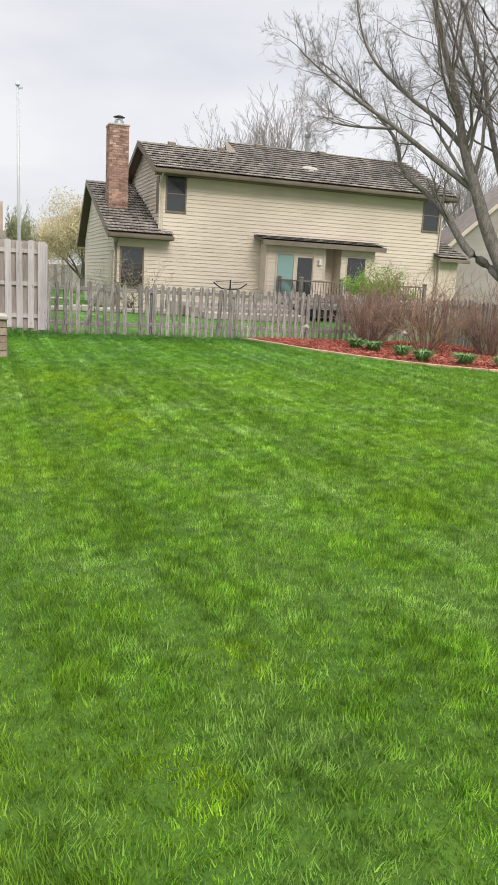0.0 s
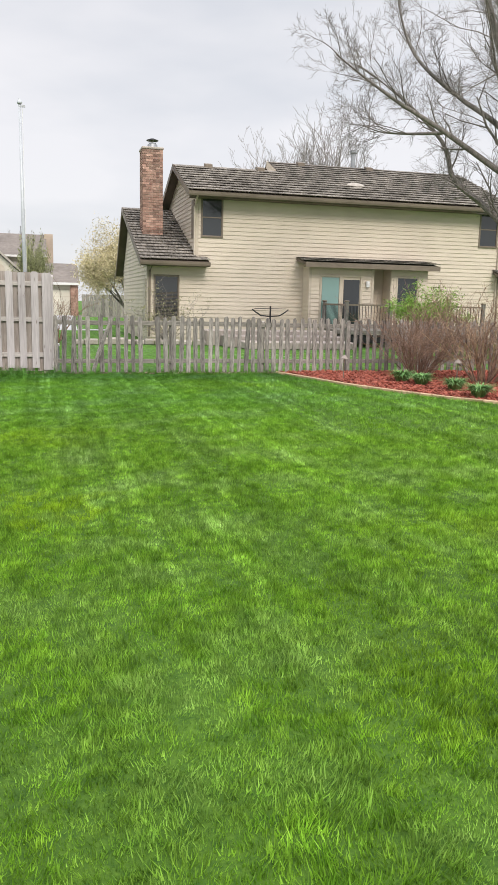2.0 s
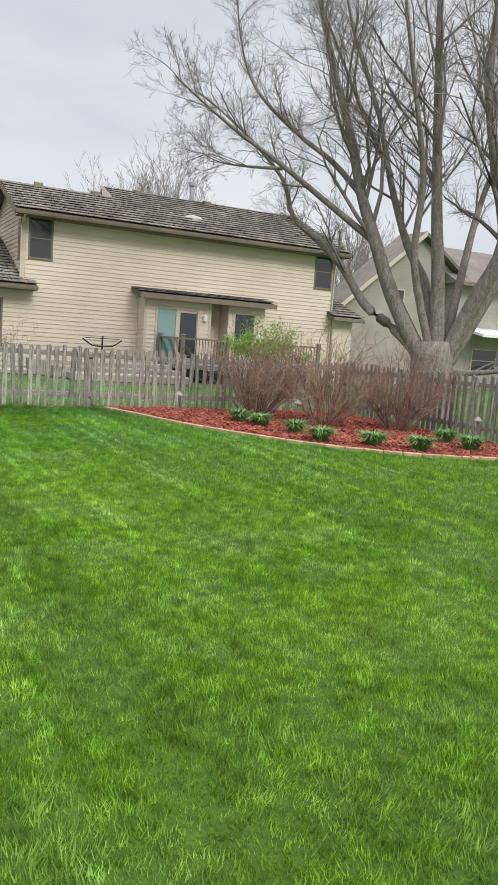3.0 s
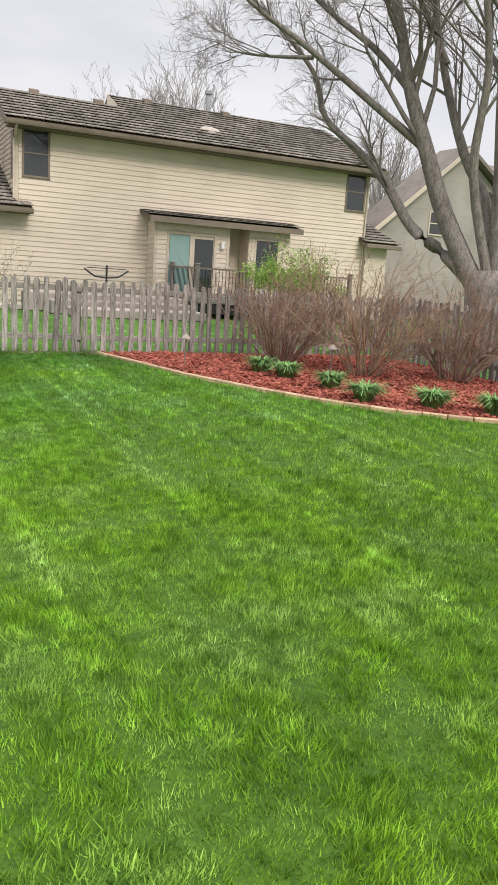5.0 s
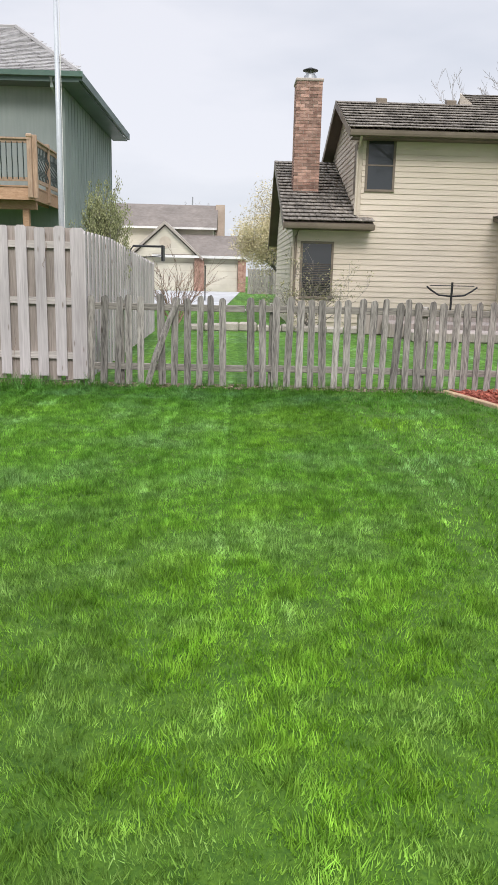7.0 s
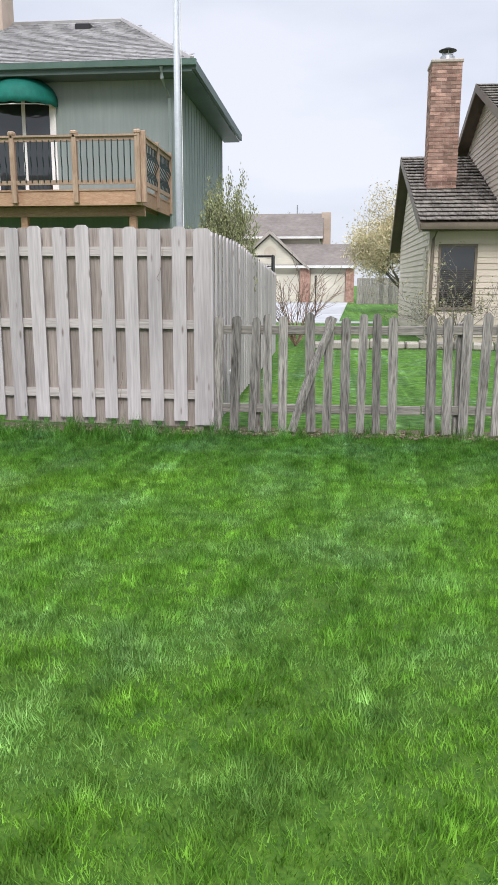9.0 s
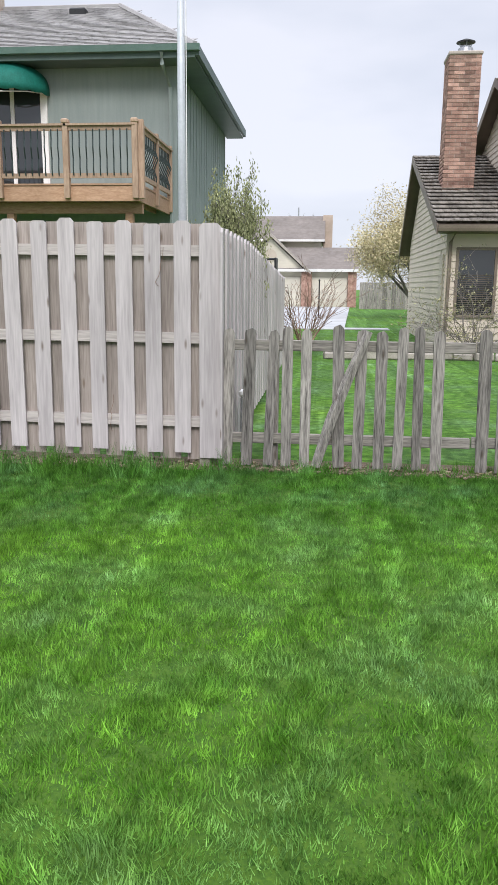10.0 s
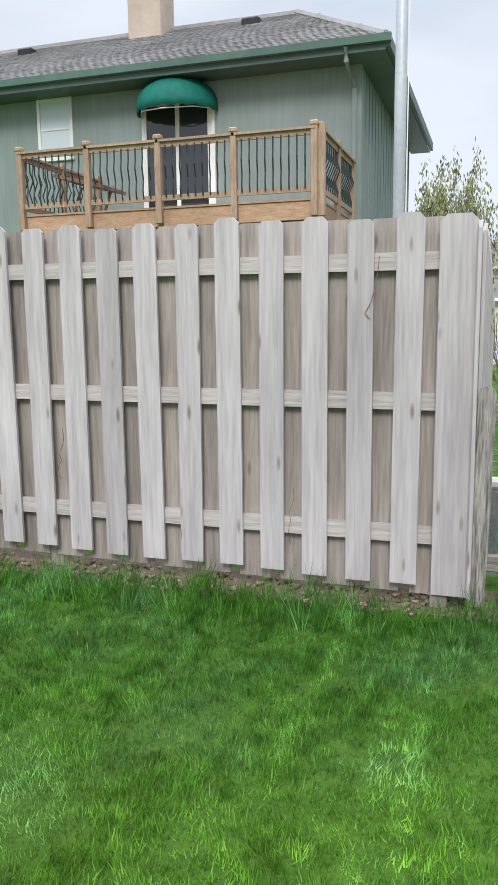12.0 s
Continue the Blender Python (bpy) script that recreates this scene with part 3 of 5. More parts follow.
FY = 18.42
pf = thing("privacy_fence", (-2, FY + 0.1, 0), "tall grey weathered cedar shadowbox privacy fence", "fence")
FB = [mesh_of("fence_board", dog_ear(0.142, 1.95, 0.018), M_BOARD), mesh_of("fence_board", dog_ear(0.137, 1.93, 0.018, 0.022), M_BOARD)]
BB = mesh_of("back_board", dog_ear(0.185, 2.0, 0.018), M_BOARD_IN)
for i in range(28):
    x = 1.10 + 0.075 - 0.2455 * i
    piece("fence_board", FB[i % 2], Matrix.Translation((x, FY - 0.02, 0.13 + 0.008 * math.sin(i * 5.1) + 0.0035 * i)) @ Matrix.Rotation(random.uniform(-0.006, 0.006), 4, "Y"), pf)
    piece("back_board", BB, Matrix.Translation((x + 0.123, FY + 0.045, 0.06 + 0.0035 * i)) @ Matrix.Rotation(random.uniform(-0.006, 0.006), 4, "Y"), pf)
piece("fence_board", mesh_of("corner_board", dog_ear(0.186, 1.97, 0.02, 0.035), M_BOARD), Matrix.Translation((1.42, FY - 0.04, 0.09)), pf)
for z in (1.84, 1.12, 0.40):
    for i in range(3):
        part("rail", prism([(-8 if i == 2 else 1.44 - 2.44 * (i + 1), z + 0.012 * (i + 1) - 0.045), (1.44 - 2.44 * i, z + 0.012 * i - 0.045), (1.44 - 2.44 * i, z + 0.012 * i + 0.045), (-8 if i == 2 else 1.44 - 2.44 * (i + 1), z + 0.012 * (i + 1) + 0.045)], "y", FY, FY + 0.04), M_RAIL, pf)
for i in range(4):
    x = 1.42 - 2.44 * i
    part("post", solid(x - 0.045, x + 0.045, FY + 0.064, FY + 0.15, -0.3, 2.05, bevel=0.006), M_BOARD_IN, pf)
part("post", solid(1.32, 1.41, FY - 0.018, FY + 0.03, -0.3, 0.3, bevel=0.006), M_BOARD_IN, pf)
SB = mesh_of("side_board", dog_ear(0.142, 1.0, 0.018, 0.02), M_BOARD)
for i in range(60):
    y = 18.40 + i * 0.143
    top = 2.02 if y < 20.3 else 2.02 - 0.30 * min(1, (y - 20.3) / 6.3)
    piece("side_board", SB, Matrix.Translation((1.512 + (0.02 if i % 2 else 0), y, 0.1)) @ Matrix.Rotation(radians(-90), 4, "Z") @ Matrix.Diagonal((0.93, 1, top - 0.1, 1)), pf)
for z in (1.6, 1.0, 0.4):
    part("side_rail", solid(1.46, 1.51, 18.56, 27.0, z - 0.045, z + 0.045), M_RAIL, pf)

vr = random.Random(17)
for x, z in ((0.55, 0.3), (0.98, 1.55), (-0.9, 0.6)):
    pts, q = [], Vector((x, FY - 0.026, z))
    for i in range(8):
        pts.append(q.copy())
        q += Vector((vr.gauss(0.008, 0.012), 0, 0.03 + vr.random() * 0.03))
    part("vine", tube(pts, 0.0022, 4), M_TWIG, pf, "dry clinging vine stem")
mk = thing("utility_marker", (1.63, 19.1, 0), "grey utility post with a white cap", "utility post")
part("post", solid(1.60, 1.66, 19.07, 19.13, -0.1, 0.53, bevel=0.01), M_METAL, mk)
part("cap", solid(1.585, 1.675, 19.055, 19.145, 0.53, 0.60, bevel=0.02), M_WHITE, mk)

# ---- picket fence ----
pk = thing("picket_fence", (6.5, FY, 0), "old weathered grey wooden picket fence with worn tops", "fence")


def worn_picket(h, seed):
    r = random.Random(seed)
    w = 0.045
    top = [(w, h - 0.05), (w * 0.8, h - 0.015 - r.random() * 0.015), (w * 0.25, h), (-w * 0.3, h - r.random() * 0.012), (-w * 0.85, h - 0.02), (-w, h - 0.055)]
    return prism([(-w * (0.9 + 0.15 * r.random()), 0.0), (w * (0.9 + 0.15 * r.random()), 0.015 * r.random()), (w * 1.02, h * 0.5)] + top + [(-w * 1.02, h * 0.45)], "y", -0.01, 0.012)


PK = [mesh_of("picket", worn_picket(1.2, s), M_PICKET) for s in range(7)]


def picket(m, i):
    k = random.Random(i)
    piece("picket", PK[i % 7], m @ Matrix.Rotation(radians(k.gauss(0, 1.1)), 4, "Y") @ Matrix.Diagonal((0.9 + 0.22 * k.random(), 1, 0.975 + 0.045 * k.random(), 1)), pk)


xs = [1.56, 1.73, 1.91, 2.07, 2.23, 2.52, 2.68, 2.86, 3.02, 3.18, 3.34] + [3.72 + 0.1615 * i for i in range(53)]
for i, x in enumerate(xs):
    picket(Matrix.Translation((x, FY, 0.03)), i)
part("loose_picket", tube([(2.33, FY - 0.05, 0.05), (2.45, FY - 0.05, 0.45), (2.60, FY - 0.045, 0.85), (2.74, FY - 0.04, 1.2)], [0.042, 0.05, 0.045, 0.035], 5), M_PICKET, pk, "split loose picket leaning across the gap")
for z in (1.07, 0.27):
    for i in range(5):
        part("rail", solid(1.5 + 2.13 * i, 1.5 + 2.13 * (i + 1) - 0.01, FY + 0.014, FY + 0.055, z - 0.045 + 0.008 * (i % 2), z + 0.045 + 0.008 * (i % 2), bevel=0.006), M_PICKET_RAIL, pk)
for i in range(6):
    part("post", solid(1.95 + 2.05 * i - 0.045, 1.95 + 2.05 * i + 0.045, FY + 0.057, FY + 0.147, -0.3, 1.15, bevel=0.008), M_PICKET, pk)
for i in range(56):
    picket(Matrix.Translation((12.2, 18.36 - 0.1615 * i, 0.05)) @ Matrix.Rotation(radians(90), 4, "Z"), 100 + i)
for z in (1.07, 0.27):
    part("rail", solid(12.214, 12.255, 9.3, 18.4, z - 0.045, z + 0.045, bevel=0.006), M_PICKET_RAIL, pk)
for i in range(5):
    part("post", solid(12.257, 12.347, 17.4 - 2.1 * i, 17.49 - 2.1 * i, -0.3, 1.15, bevel=0.008), M_PICKET, pk)

# ---- beige house ----
HY = 31.23
house = thing("house", (13, HY, 0), "two-storey beige clapboard house with cedar shake roof", "house")
part("wall", solid(7.0, 19.9, HY, 38.0, -0.2, 5.62), M_SIDING, house)
part("wall", prism([(HY, 5.6), (38.0, 5.6), (34.4, 7.0)], "x", 7.02, 11.0), M_SIDING, house, "gable end wall")
part("wing_wall", prism([(HY, -0.2), (40.0, -0.2), (40.0, 2.9), (37.2, 5.3), (HY, 3.0)], "x", 5.18, 6.99), M_SIDING, house)
W1 = (7.24, 7.96, 3.98, 5.30)
W2 = (18.98, 19.72, 4.05, 5.36)
WW = (5.46, 6.30, 0.9, 2.42)
grow = lambda h: (h[0] - 0.07, h[1] + 0.07, h[2] - 0.07, h[3] + 0.07)
siding(house, 5.26, 19.82, HY, 0.15, 5.42, [grow(W1), grow(W2), grow(WW), (5.1, 7.08, 2.95, 6)])
wing_top = lambda y: 3.0 + (y - HY) * 0.385 if y < 37.2 else 5.3 - (y - 37.2) * 0.85
siding(house, HY + 0.05, 39.9, 5.18, 0.15, 5.3, [(HY + 0.3, HY + 1.0, 0.5, 2.4)], "left", wing_top)
gable_top = lambda y: 5.55 + (y - 30.7) * 0.40 if y < 34.3 else 6.98 - (y - 34.3) * 0.4
siding(house, HY + 0.05, 37.9, 7.0, 3.0, 7.0, [], "left", gable_top)
for x in (5.18, 19.85):
    part("corner_board", solid(x - 0.03, x + 0.07, HY - 0.03, HY + 0.02, 0.1, 5.45 if x > 10 else 2.95), M_TRIM_LIGHT, house)
part("corner_board", solid(6.97, 7.07, HY - 0.03, HY + 0.02, 3.0, 5.45), M_TRIM_LIGHT, house)
window(house, *W1, HY, M_TRIM)
window(house, *W2, HY, M_TRIM)
window(house, *WW, HY, M_TRIM, sash=False, blinds=True)
part("side_window", solid(6.95, 7.0, HY + 0.25, HY + 0.75, 3.9, 5.3, bevel=0.01), M_TRIM, house, "narrow side window casing")
part("side_window", solid(5.13, 5.18, HY + 0.35, HY + 0.95, 0.55, 2.35, bevel=0.01), M_TRIM_LIGHT, house)


def gable_roof(name, x0, x1, eave, ridge, back, seed, t=0.09):
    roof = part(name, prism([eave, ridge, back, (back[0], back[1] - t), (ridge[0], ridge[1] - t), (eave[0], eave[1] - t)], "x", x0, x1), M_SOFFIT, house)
    sh = shakes("shake_layer", roof, x0 - 0.02, x1 + 0.02, eave, ridge, M_SHAKE, seed=seed)
    return roof


gable_roof("roof", 6.62, 11.0, (30.66, 5.5), (34.3, 6.98), (38.3, 5.4), 21)
gable_roof("roof", 11.0, 20.25, (30.66, 5.5), (35.75, 7.57), (39.0, 5.8), 22)
gable_roof("wing_roof", 4.86, 6.97, (30.72, 2.98), (37.3, 5.5), (40.6, 2.7), 23)
part("wing_eave", prism([(30.72, 2.98), (HY, 3.18), (HY, 2.9), (30.72, 2.89)], "x", 6.97, 7.42), M_SOFFIT, house)
shakes("eave_shake_layer", house, 6.97, 7.44, (30.72, 2.98), (HY, 3.175), M_SHAKE, seed=24)
# fascia, gutters, rakes, soffits
for x0, x1, y, z in ((6.6, 20.28, 30.62, 5.42), (4.86, 7.44, 30.68, 2.9)):
    part("gutter", prism([(y - 0.09, z - 0.02), (y - 0.07, z - 0.08), (y + 0.03, z - 0.08), (y + 0.03, z + 0.06), (y - 0.1, z + 0.06)], "x", x0, x1), M_TRIM, house)
    part("fascia", solid(x0, x1, y + 0.03, y + 0.06, z - 0.1, z + 0.06), M_TRIM, house)
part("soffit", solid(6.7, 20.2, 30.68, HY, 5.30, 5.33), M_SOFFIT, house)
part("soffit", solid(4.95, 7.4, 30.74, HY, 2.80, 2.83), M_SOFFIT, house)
rake = lambda x, e, r, w: prism([(e[0], e[1] - w), (e[0], e[1] + 0.03), (r[0], r[1] + 0.03), (r[0], r[1] - w)], "x", x - 0.03, x)
part("rake_board", rake(6.62, (30.62, 5.48), (34.3, 6.96), 0.2), M_TRIM, house)
part("rake_board", rake(6.62, (38.3, 5.4), (34.3, 6.96), 0.2), M_TRIM, house)
part("rake_board", rake(20.28, (30.62, 5.48), (35.75, 7.55), 0.2), M_TRIM, house)
part("rake_board", rake(4.86, (30.68, 2.95), (37.3, 5.48), 0.2), M_TRIM, house)
part("rake_board", rake(4.86, (40.6, 2.68), (37.3, 5.48), 0.2), M_TRIM, house)
part("rake_board", rake(11.0, (34.3, 6.98), (35.75, 7.59), 0.3), M_TRIM_LIGHT, house)
part("downspout", tube([(6.93, 30.62, 5.35), (6.95, 31.05, 5.12), (6.93, HY - 0.06, 5.0), (6.93, HY - 0.06, 3.25)], 0.04, 6), M_TRIM_LIGHT, house)
part("downspout", tube([(5.3, 30.68, 2.85), (5.24, HY - 0.08, 2.6), (5.22, HY - 0.08, 0.2)], 0.04, 6), M_TRIM, house)
part("downspout", tube([(19.95, 30.62, 5.35), (19.88, HY - 0.06, 5.0), (19.86, HY - 0.06, 0.3)], 0.04, 6), M_TRIM_LIGHT, house)
for x in (8.0, 10.2, 12.4, 15.6):
    yy, zz = (33.95, 6.86) if x < 11 else (35.35, 7.42)
    part("roof_vent", prism([(yy - 0.15, zz - 0.02), (yy - 0.15, zz + 0.12), (yy + 0.15, zz + 0.2), (yy + 0.15, zz - 0.02)], "x", x - 0.15, x + 0.15), M_TRIM, house)
part("vent_pipe", tube([(15.2, 36.2, 6.8), (15.2, 36.2, 8.25), (15.2, 36.2, 8.3), (15.2, 36.2, 8.42)], [0.1, 0.1, 0.16, 0.16], 10), M_METAL, house)
dome = bmesh.new()
bmesh.ops.create_uvsphere(dome, u_segments=16, v_segments=8, radius=1, matrix=Matrix.Translation((13.9, 32.6, 6.3)) @ Matrix.Rotation(radians(22), 4, "X") @ Matrix.Diagonal((0.42, 0.36, 0.13, 1)))
part("skylight", dome, M_CAP, house, "white domed skylight", True)

# sliding-door bays under the lean-to roof
BY = 30.45
part("bay_wall", solid(11.3, 13.95, BY, HY - 0.03, 0.1, 3.1), M_SIDING, house)
part("bay_wall", solid(14.7, 16.3, BY, HY - 0.03, 0.1, 3.1), M_SIDING, house)
D1 = (11.78, 13.4, 0.6, 2.58)
W3 = (15.0, 15.84, 1.2, 2.6)
siding(house, 11.36, 13.93, BY, 0.2, 3.0, [grow(D1)])
siding(house, 14.72, 16.28, BY, 0.2, 3.0, [grow(W3)])
siding(house, BY + 0.03, HY - 0.03, 11.3, 0.2, 3.0, [], "left")
part("corner_board", solid(11.27, 11.37, BY - 0.03, BY + 0.02, 0.1, 3.0), M_TRIM_LIGHT, house)
part("corner_board", solid(13.87, 13.97, BY - 0.03, BY + 0.02, 0.1, 3.0), M_TRIM_LIGHT, house)
roof = part("porch_roof", prism([(30.08, 3.08), (HY, 3.30), (HY, 3.18), (30.08, 2.98)], "x", 11.0, 16.6), M_SOFFIT, house)
shakes("shake_layer", roof, 10.98, 16.62, (30.06, 3.08), (HY - 0.02, 3.29), M_SHAKE, seed=25)
part("fascia", solid(10.99, 16.61, 30.03, 30.07, 2.9, 3.09), M_TRIM, house)
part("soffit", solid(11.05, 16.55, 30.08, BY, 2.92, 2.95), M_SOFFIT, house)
window(house, *W3, BY, M_TRIM_LIGHT, blinds=False, sash=False)
bm = bmesh.new()
x0, x1, z0, z1 = D1
for a in ((x0 - 0.07, x0, z0, z1 + 0.07), (x1, x1 + 0.07, z0, z1 + 0.07), (x0, x1, z1, z1 + 0.07), (x0 + 0.74, x0 + 0.88, z0, z1)):
    box(bm, a[0], a[1], BY - 0.045, BY + 0.02, a[2], a[3])
door = part("sliding_door", bm, M_TRIM_LIGHT, house, "glass sliding door in beige frame")
hang(new("pane", mesh_of("pane", solid(x0 + 0.03, x0 + 0.73, BY - 0.02, BY - 0.005, z0, z1 - 0.03), M_GLASS_GREEN)), door)
hang(new("pane", mesh_of("pane", solid(x0 + 0.93, x1 - 0.03, BY - 0.02, BY - 0.005, z0, z1 - 0.1), M_GLASS)), door)
part("wall_lamp", solid(13.62, 13.76, BY - 0.14, BY - 0.02, 2.2, 2.45, bevel=0.03), M_WHITE, house, "white porch floodlight")
# small wing at the far corner
part("wing_wall", solid(19.93, 20.9, HY - 0.2, 35, -0.1, 2.9), M_SIDING, house)
roof = part("wing_roof", prism([(HY - 0.55, 2.85), (HY + 2.5, 3.9), (HY + 2.5, 3.78), (HY - 0.55, 2.75)], "x", 19.7, 21.25), M_SOFFIT, house)
shakes("shake_layer", roof, 19.68, 21.27, (HY - 0.57, 2.86), (HY + 2.5, 3.9), M_SHAKE, seed=26)
part("gutter", solid(19.68, 21.27, HY - 0.66, HY - 0.56, 2.7, 2.86, bevel=0.02), M_TRIM, house)

# chimney
ch = thing("chimney", (5.7, 33.8, 3.9), "tall red brick chimney with metal flue cap", "chimney")
CX0, CX1, CY0, CY1, CZ = 5.27, 6.07, 33.4, 34.3, 7.33
part("core", solid(CX0 + 0.015, CX1 - 0.015, CY0 + 0.015, CY1 - 0.015, 3.3, CZ), M_MORTAR, ch)
BR = mesh_of("brick", solid(-0.5, 0.5, 0, 0.03, 0, 0.082), M_BRICK)
rest = ([], [], [], [])
z, i = 3.7, 0
while z < CZ - 0.05:
    for k in range(-1, 4):
        a, b = max(CX0, CX0 + (k + 0.5 * (i % 2)) * 0.27), min(CX1, CX0 + (k + 1 + 0.5 * (i % 2)) * 0.27 - 0.012)
        if b - a > 0.03:
            piece("brick", BR, Matrix.Translation(((a + b) / 2, CY0, z)) @ Matrix.Diagonal((b - a, 1, 1, 1)), ch)
    for xw, side in ((CX0, -1), (CX1 - 0.03, 1)):
        for k in range(-1, 5):
            a, b = max(CY0 + 0.031, CY0 + (k + 0.5 * (1 - i % 2)) * 0.27), min(CY1, CY0 + (k + 1 + 0.5 * (1 - i % 2)) * 0.27 - 0.012)
            if b - a > 0.03:
                rest[0].append((xw - 0.002 * (side < 0), a, z))
                rest[1].append((0.032, 0, 0))
                rest[2].append((0, b - a, 0))
                rest[3].append((0, 0, 0.082))
    z += 0.096
    i += 1
mesh_part("side_brickwork", boxes_mesh("side_brickwork", *rest, M_BRICK_J), ch, kind="stuff")
part("crown", solid(CX0 - 0.03, CX1 + 0.03, CY0 - 0.03, CY1 + 0.03, CZ, CZ + 0.09, bevel=0.02), M_MORTAR, ch)
cxm, cym = 5.71, 33.8
part("flue", tube([(cxm, cym, CZ + 0.08), (cxm, cym, CZ + 0.24), (cxm, cym, CZ + 0.25), (cxm, cym, CZ + 0.3)], [0.21, 0.19, 0.13, 0.13], 14), M_METAL, ch)
part("flue_cap", tube([(cxm, cym, CZ + 0.38), (cxm, cym, CZ + 0.40), (cxm, cym, CZ + 0.47)], [0.24, 0.24, 0.06], 14), M_IRON, ch)
for q in range(4):
    part("cap_leg", tube([(cxm + 0.13 * math.cos(q * 1.57), cym + 0.13 * math.sin(q * 1.57), CZ + 0.28), (cxm + 0.16 * math.cos(q * 1.57), cym + 0.16 * math.sin(q * 1.57), CZ + 0.39)], 0.012, 4), M_METAL, ch)

# deck of the beige house
dk = thing("deck", (14, 29.5, 0), "low grey wooden deck with black metal balusters", "deck")
DF, DYF, DX = 0.62, 28.0, 11.88
part("deck_floor", solid(DX - 0.05, 17.6, DYF - 0.05, BY - 0.06, DF - 0.14, DF), M_PICKET_RAIL, dk)
for x in (DX, 13.6, 15.4, 17.4):
    p = part("post", solid(x - 0.06, x + 0.06, DYF - 0.06, DYF + 0.06, 0.0, 1.62, bevel=0.006), M_PICKET, dk)
    hang(new("post_cap", mesh_of("post_cap", solid(x - 0.08, x + 0.08, DYF - 0.08, DYF + 0.08, 1.62, 1.68, bevel=0.02), M_TRIM)), p)
p = part("post", solid(DX - 0.06, DX + 0.06, 30.2, 30.32, 0.0, 1.62, bevel=0.006), M_PICKET, dk)
hang(new("post_cap", mesh_of("post_cap", solid(DX - 0.08, DX + 0.08, 30.18, 30.34, 1.62, 1.68, bevel=0.02), M_TRIM)), p)
part("top_rail", solid(DX + 0.06, 17.4, DYF - 0.04, DYF + 0.04, 1.5, 1.56), M_TRIM, dk)
part("top_rail", solid(DX - 0.04, DX + 0.04, DYF + 0.06, 30.2, 1.5, 1.56), M_TRIM, dk)
part("bottom_rail", solid(DX + 0.06, 17.4, DYF - 0.03, DYF + 0.03, 0.72, 0.77), M_TRIM, dk)
BAL = mesh_of("baluster", tube([(0, 0, 0.75), (0, 0, 1.5)], 0.011, 5), M_IRON)
for i in range(47):
    piece("baluster", BAL, Matrix.Translation((DX + 0.16 + i * 0.115, DYF, 0)), dk)
for i in range(18):
    piece("baluster", BAL, Matrix.Translation((DX, DYF + 0.15 + i * 0.115, 0)), dk)
# black sheet stands in for the shade of the open deck underside
part("underside_shade", solid(11.9, 17.5, DYF + 0.02, DYF + 0.05, 0.16, 0.46), M_IRON, dk, "black sheet for the shade under the open deck")

# terraced timbers and patio table frame beside the deck
for i, (x0, x1, y, z) in enumerate(((6.9, 11.7, 28.6, 0.55), (7.4, 11.7, 27.6, 0.4), (7.8, 11.7, 26.6, 0.25))):
    lone("landscape_step", solid(x0, x1, y, y + 1.0, 0, z, bevel=0.03), M_BOARD_IN, "low grey timber terrace step beside the deck", "step", "terrace steps")
um = thing("garden_stand", (9.3, 28.9, 0.55), "black iron garden stand with curved arms", "garden stand")
part("stem", tube([(9.3, 28.9, 0.55), (9.3, 28.9, 1.42)], 0.03, 6), M_IRON, um)
for sgn in (-1, 1):
    part("arm", tube([(9.3, 28.9, 1.05), (9.3 + sgn * 0.35, 28.9, 1.08), (9.3 + sgn * 0.55, 28.9, 1.2), (9.3 + sgn * 0.68, 28.9, 1.3)], 0.025, 6), M_IRON, um)
part("crossbar", tube([(8.7, 28.9, 1.33), (9.9, 28.9, 1.33)], 0.012, 5), M_IRON, um)

# ---- green house ----
GY = 28.3
gh = thing("house", (-8, GY, 0), "two-storey sage green house with grey hip roof", "house")
part("wall", solid(-16, -0.8, GY, 35.8, -0.2, 6.0), M_GREEN_WALL, gh)
GR = mesh_of("batten", solid(-0.02, 0.02, -0.012, 0, 0, 5.7), M_GREEN_WALL)
for i in range(20):
    piece("batten", GR, Matrix.Translation((-0.80, GY + 0.15 + 0.38 * i, 0.2)) @ Matrix.Rotation(radians(90), 4, "Z"), gh)
part("corner_board", solid(-0.92, -0.78, GY - 0.02, GY + 0.1, 0, 5.85), M_GREEN_WALL, gh)
EX, EY0, EY1, EZ, RX, RY, RZ = -0.3, 27.7, 36.1, 6.05, -2.85, 31.9, 8.15
bm = bmesh.new()
c = [bm.verts.new(p) for p in ((-16.5, EY0, EZ), (EX, EY0, EZ), (EX, EY1, EZ), (-16.5, EY1, EZ), (-16.5, RY, RZ), (RX, RY, RZ))]
for f in ((0, 1, 5, 4), (1, 2, 5), (2, 3, 4, 5), (0, 4, 3), (3, 2, 1, 0)):
    bm.faces.new([c[i] for i in f])
roof = part("roof", bm, M_GREEN_TRIM, gh)
clip_hip = lambda x, p: x < EX - (p[0] - EY0) / (RY - EY0) * (EX - RX) - 0.1
shakes("shingle_layer", roof, -12, EX, (EY0 - 0.03, EZ), (RY, RZ), M_ASPHALT_SHINGLE, exposure=0.14, width=(0.25, 0.34), thick=0.008, lift=0.02, seed=31, clip=clip_hip)
bm = bmesh.new()
d = Vector((0, 0, 0.035))
bm.faces.new([bm.verts.new(Vector(p) + d) for p in ((EX + 0.03, EY0 - 0.05, EZ), (EX + 0.03, EY1, EZ), (RX, RY, RZ))])
part("hip_face", bm, M_ASPHALT_SHINGLE, roof)
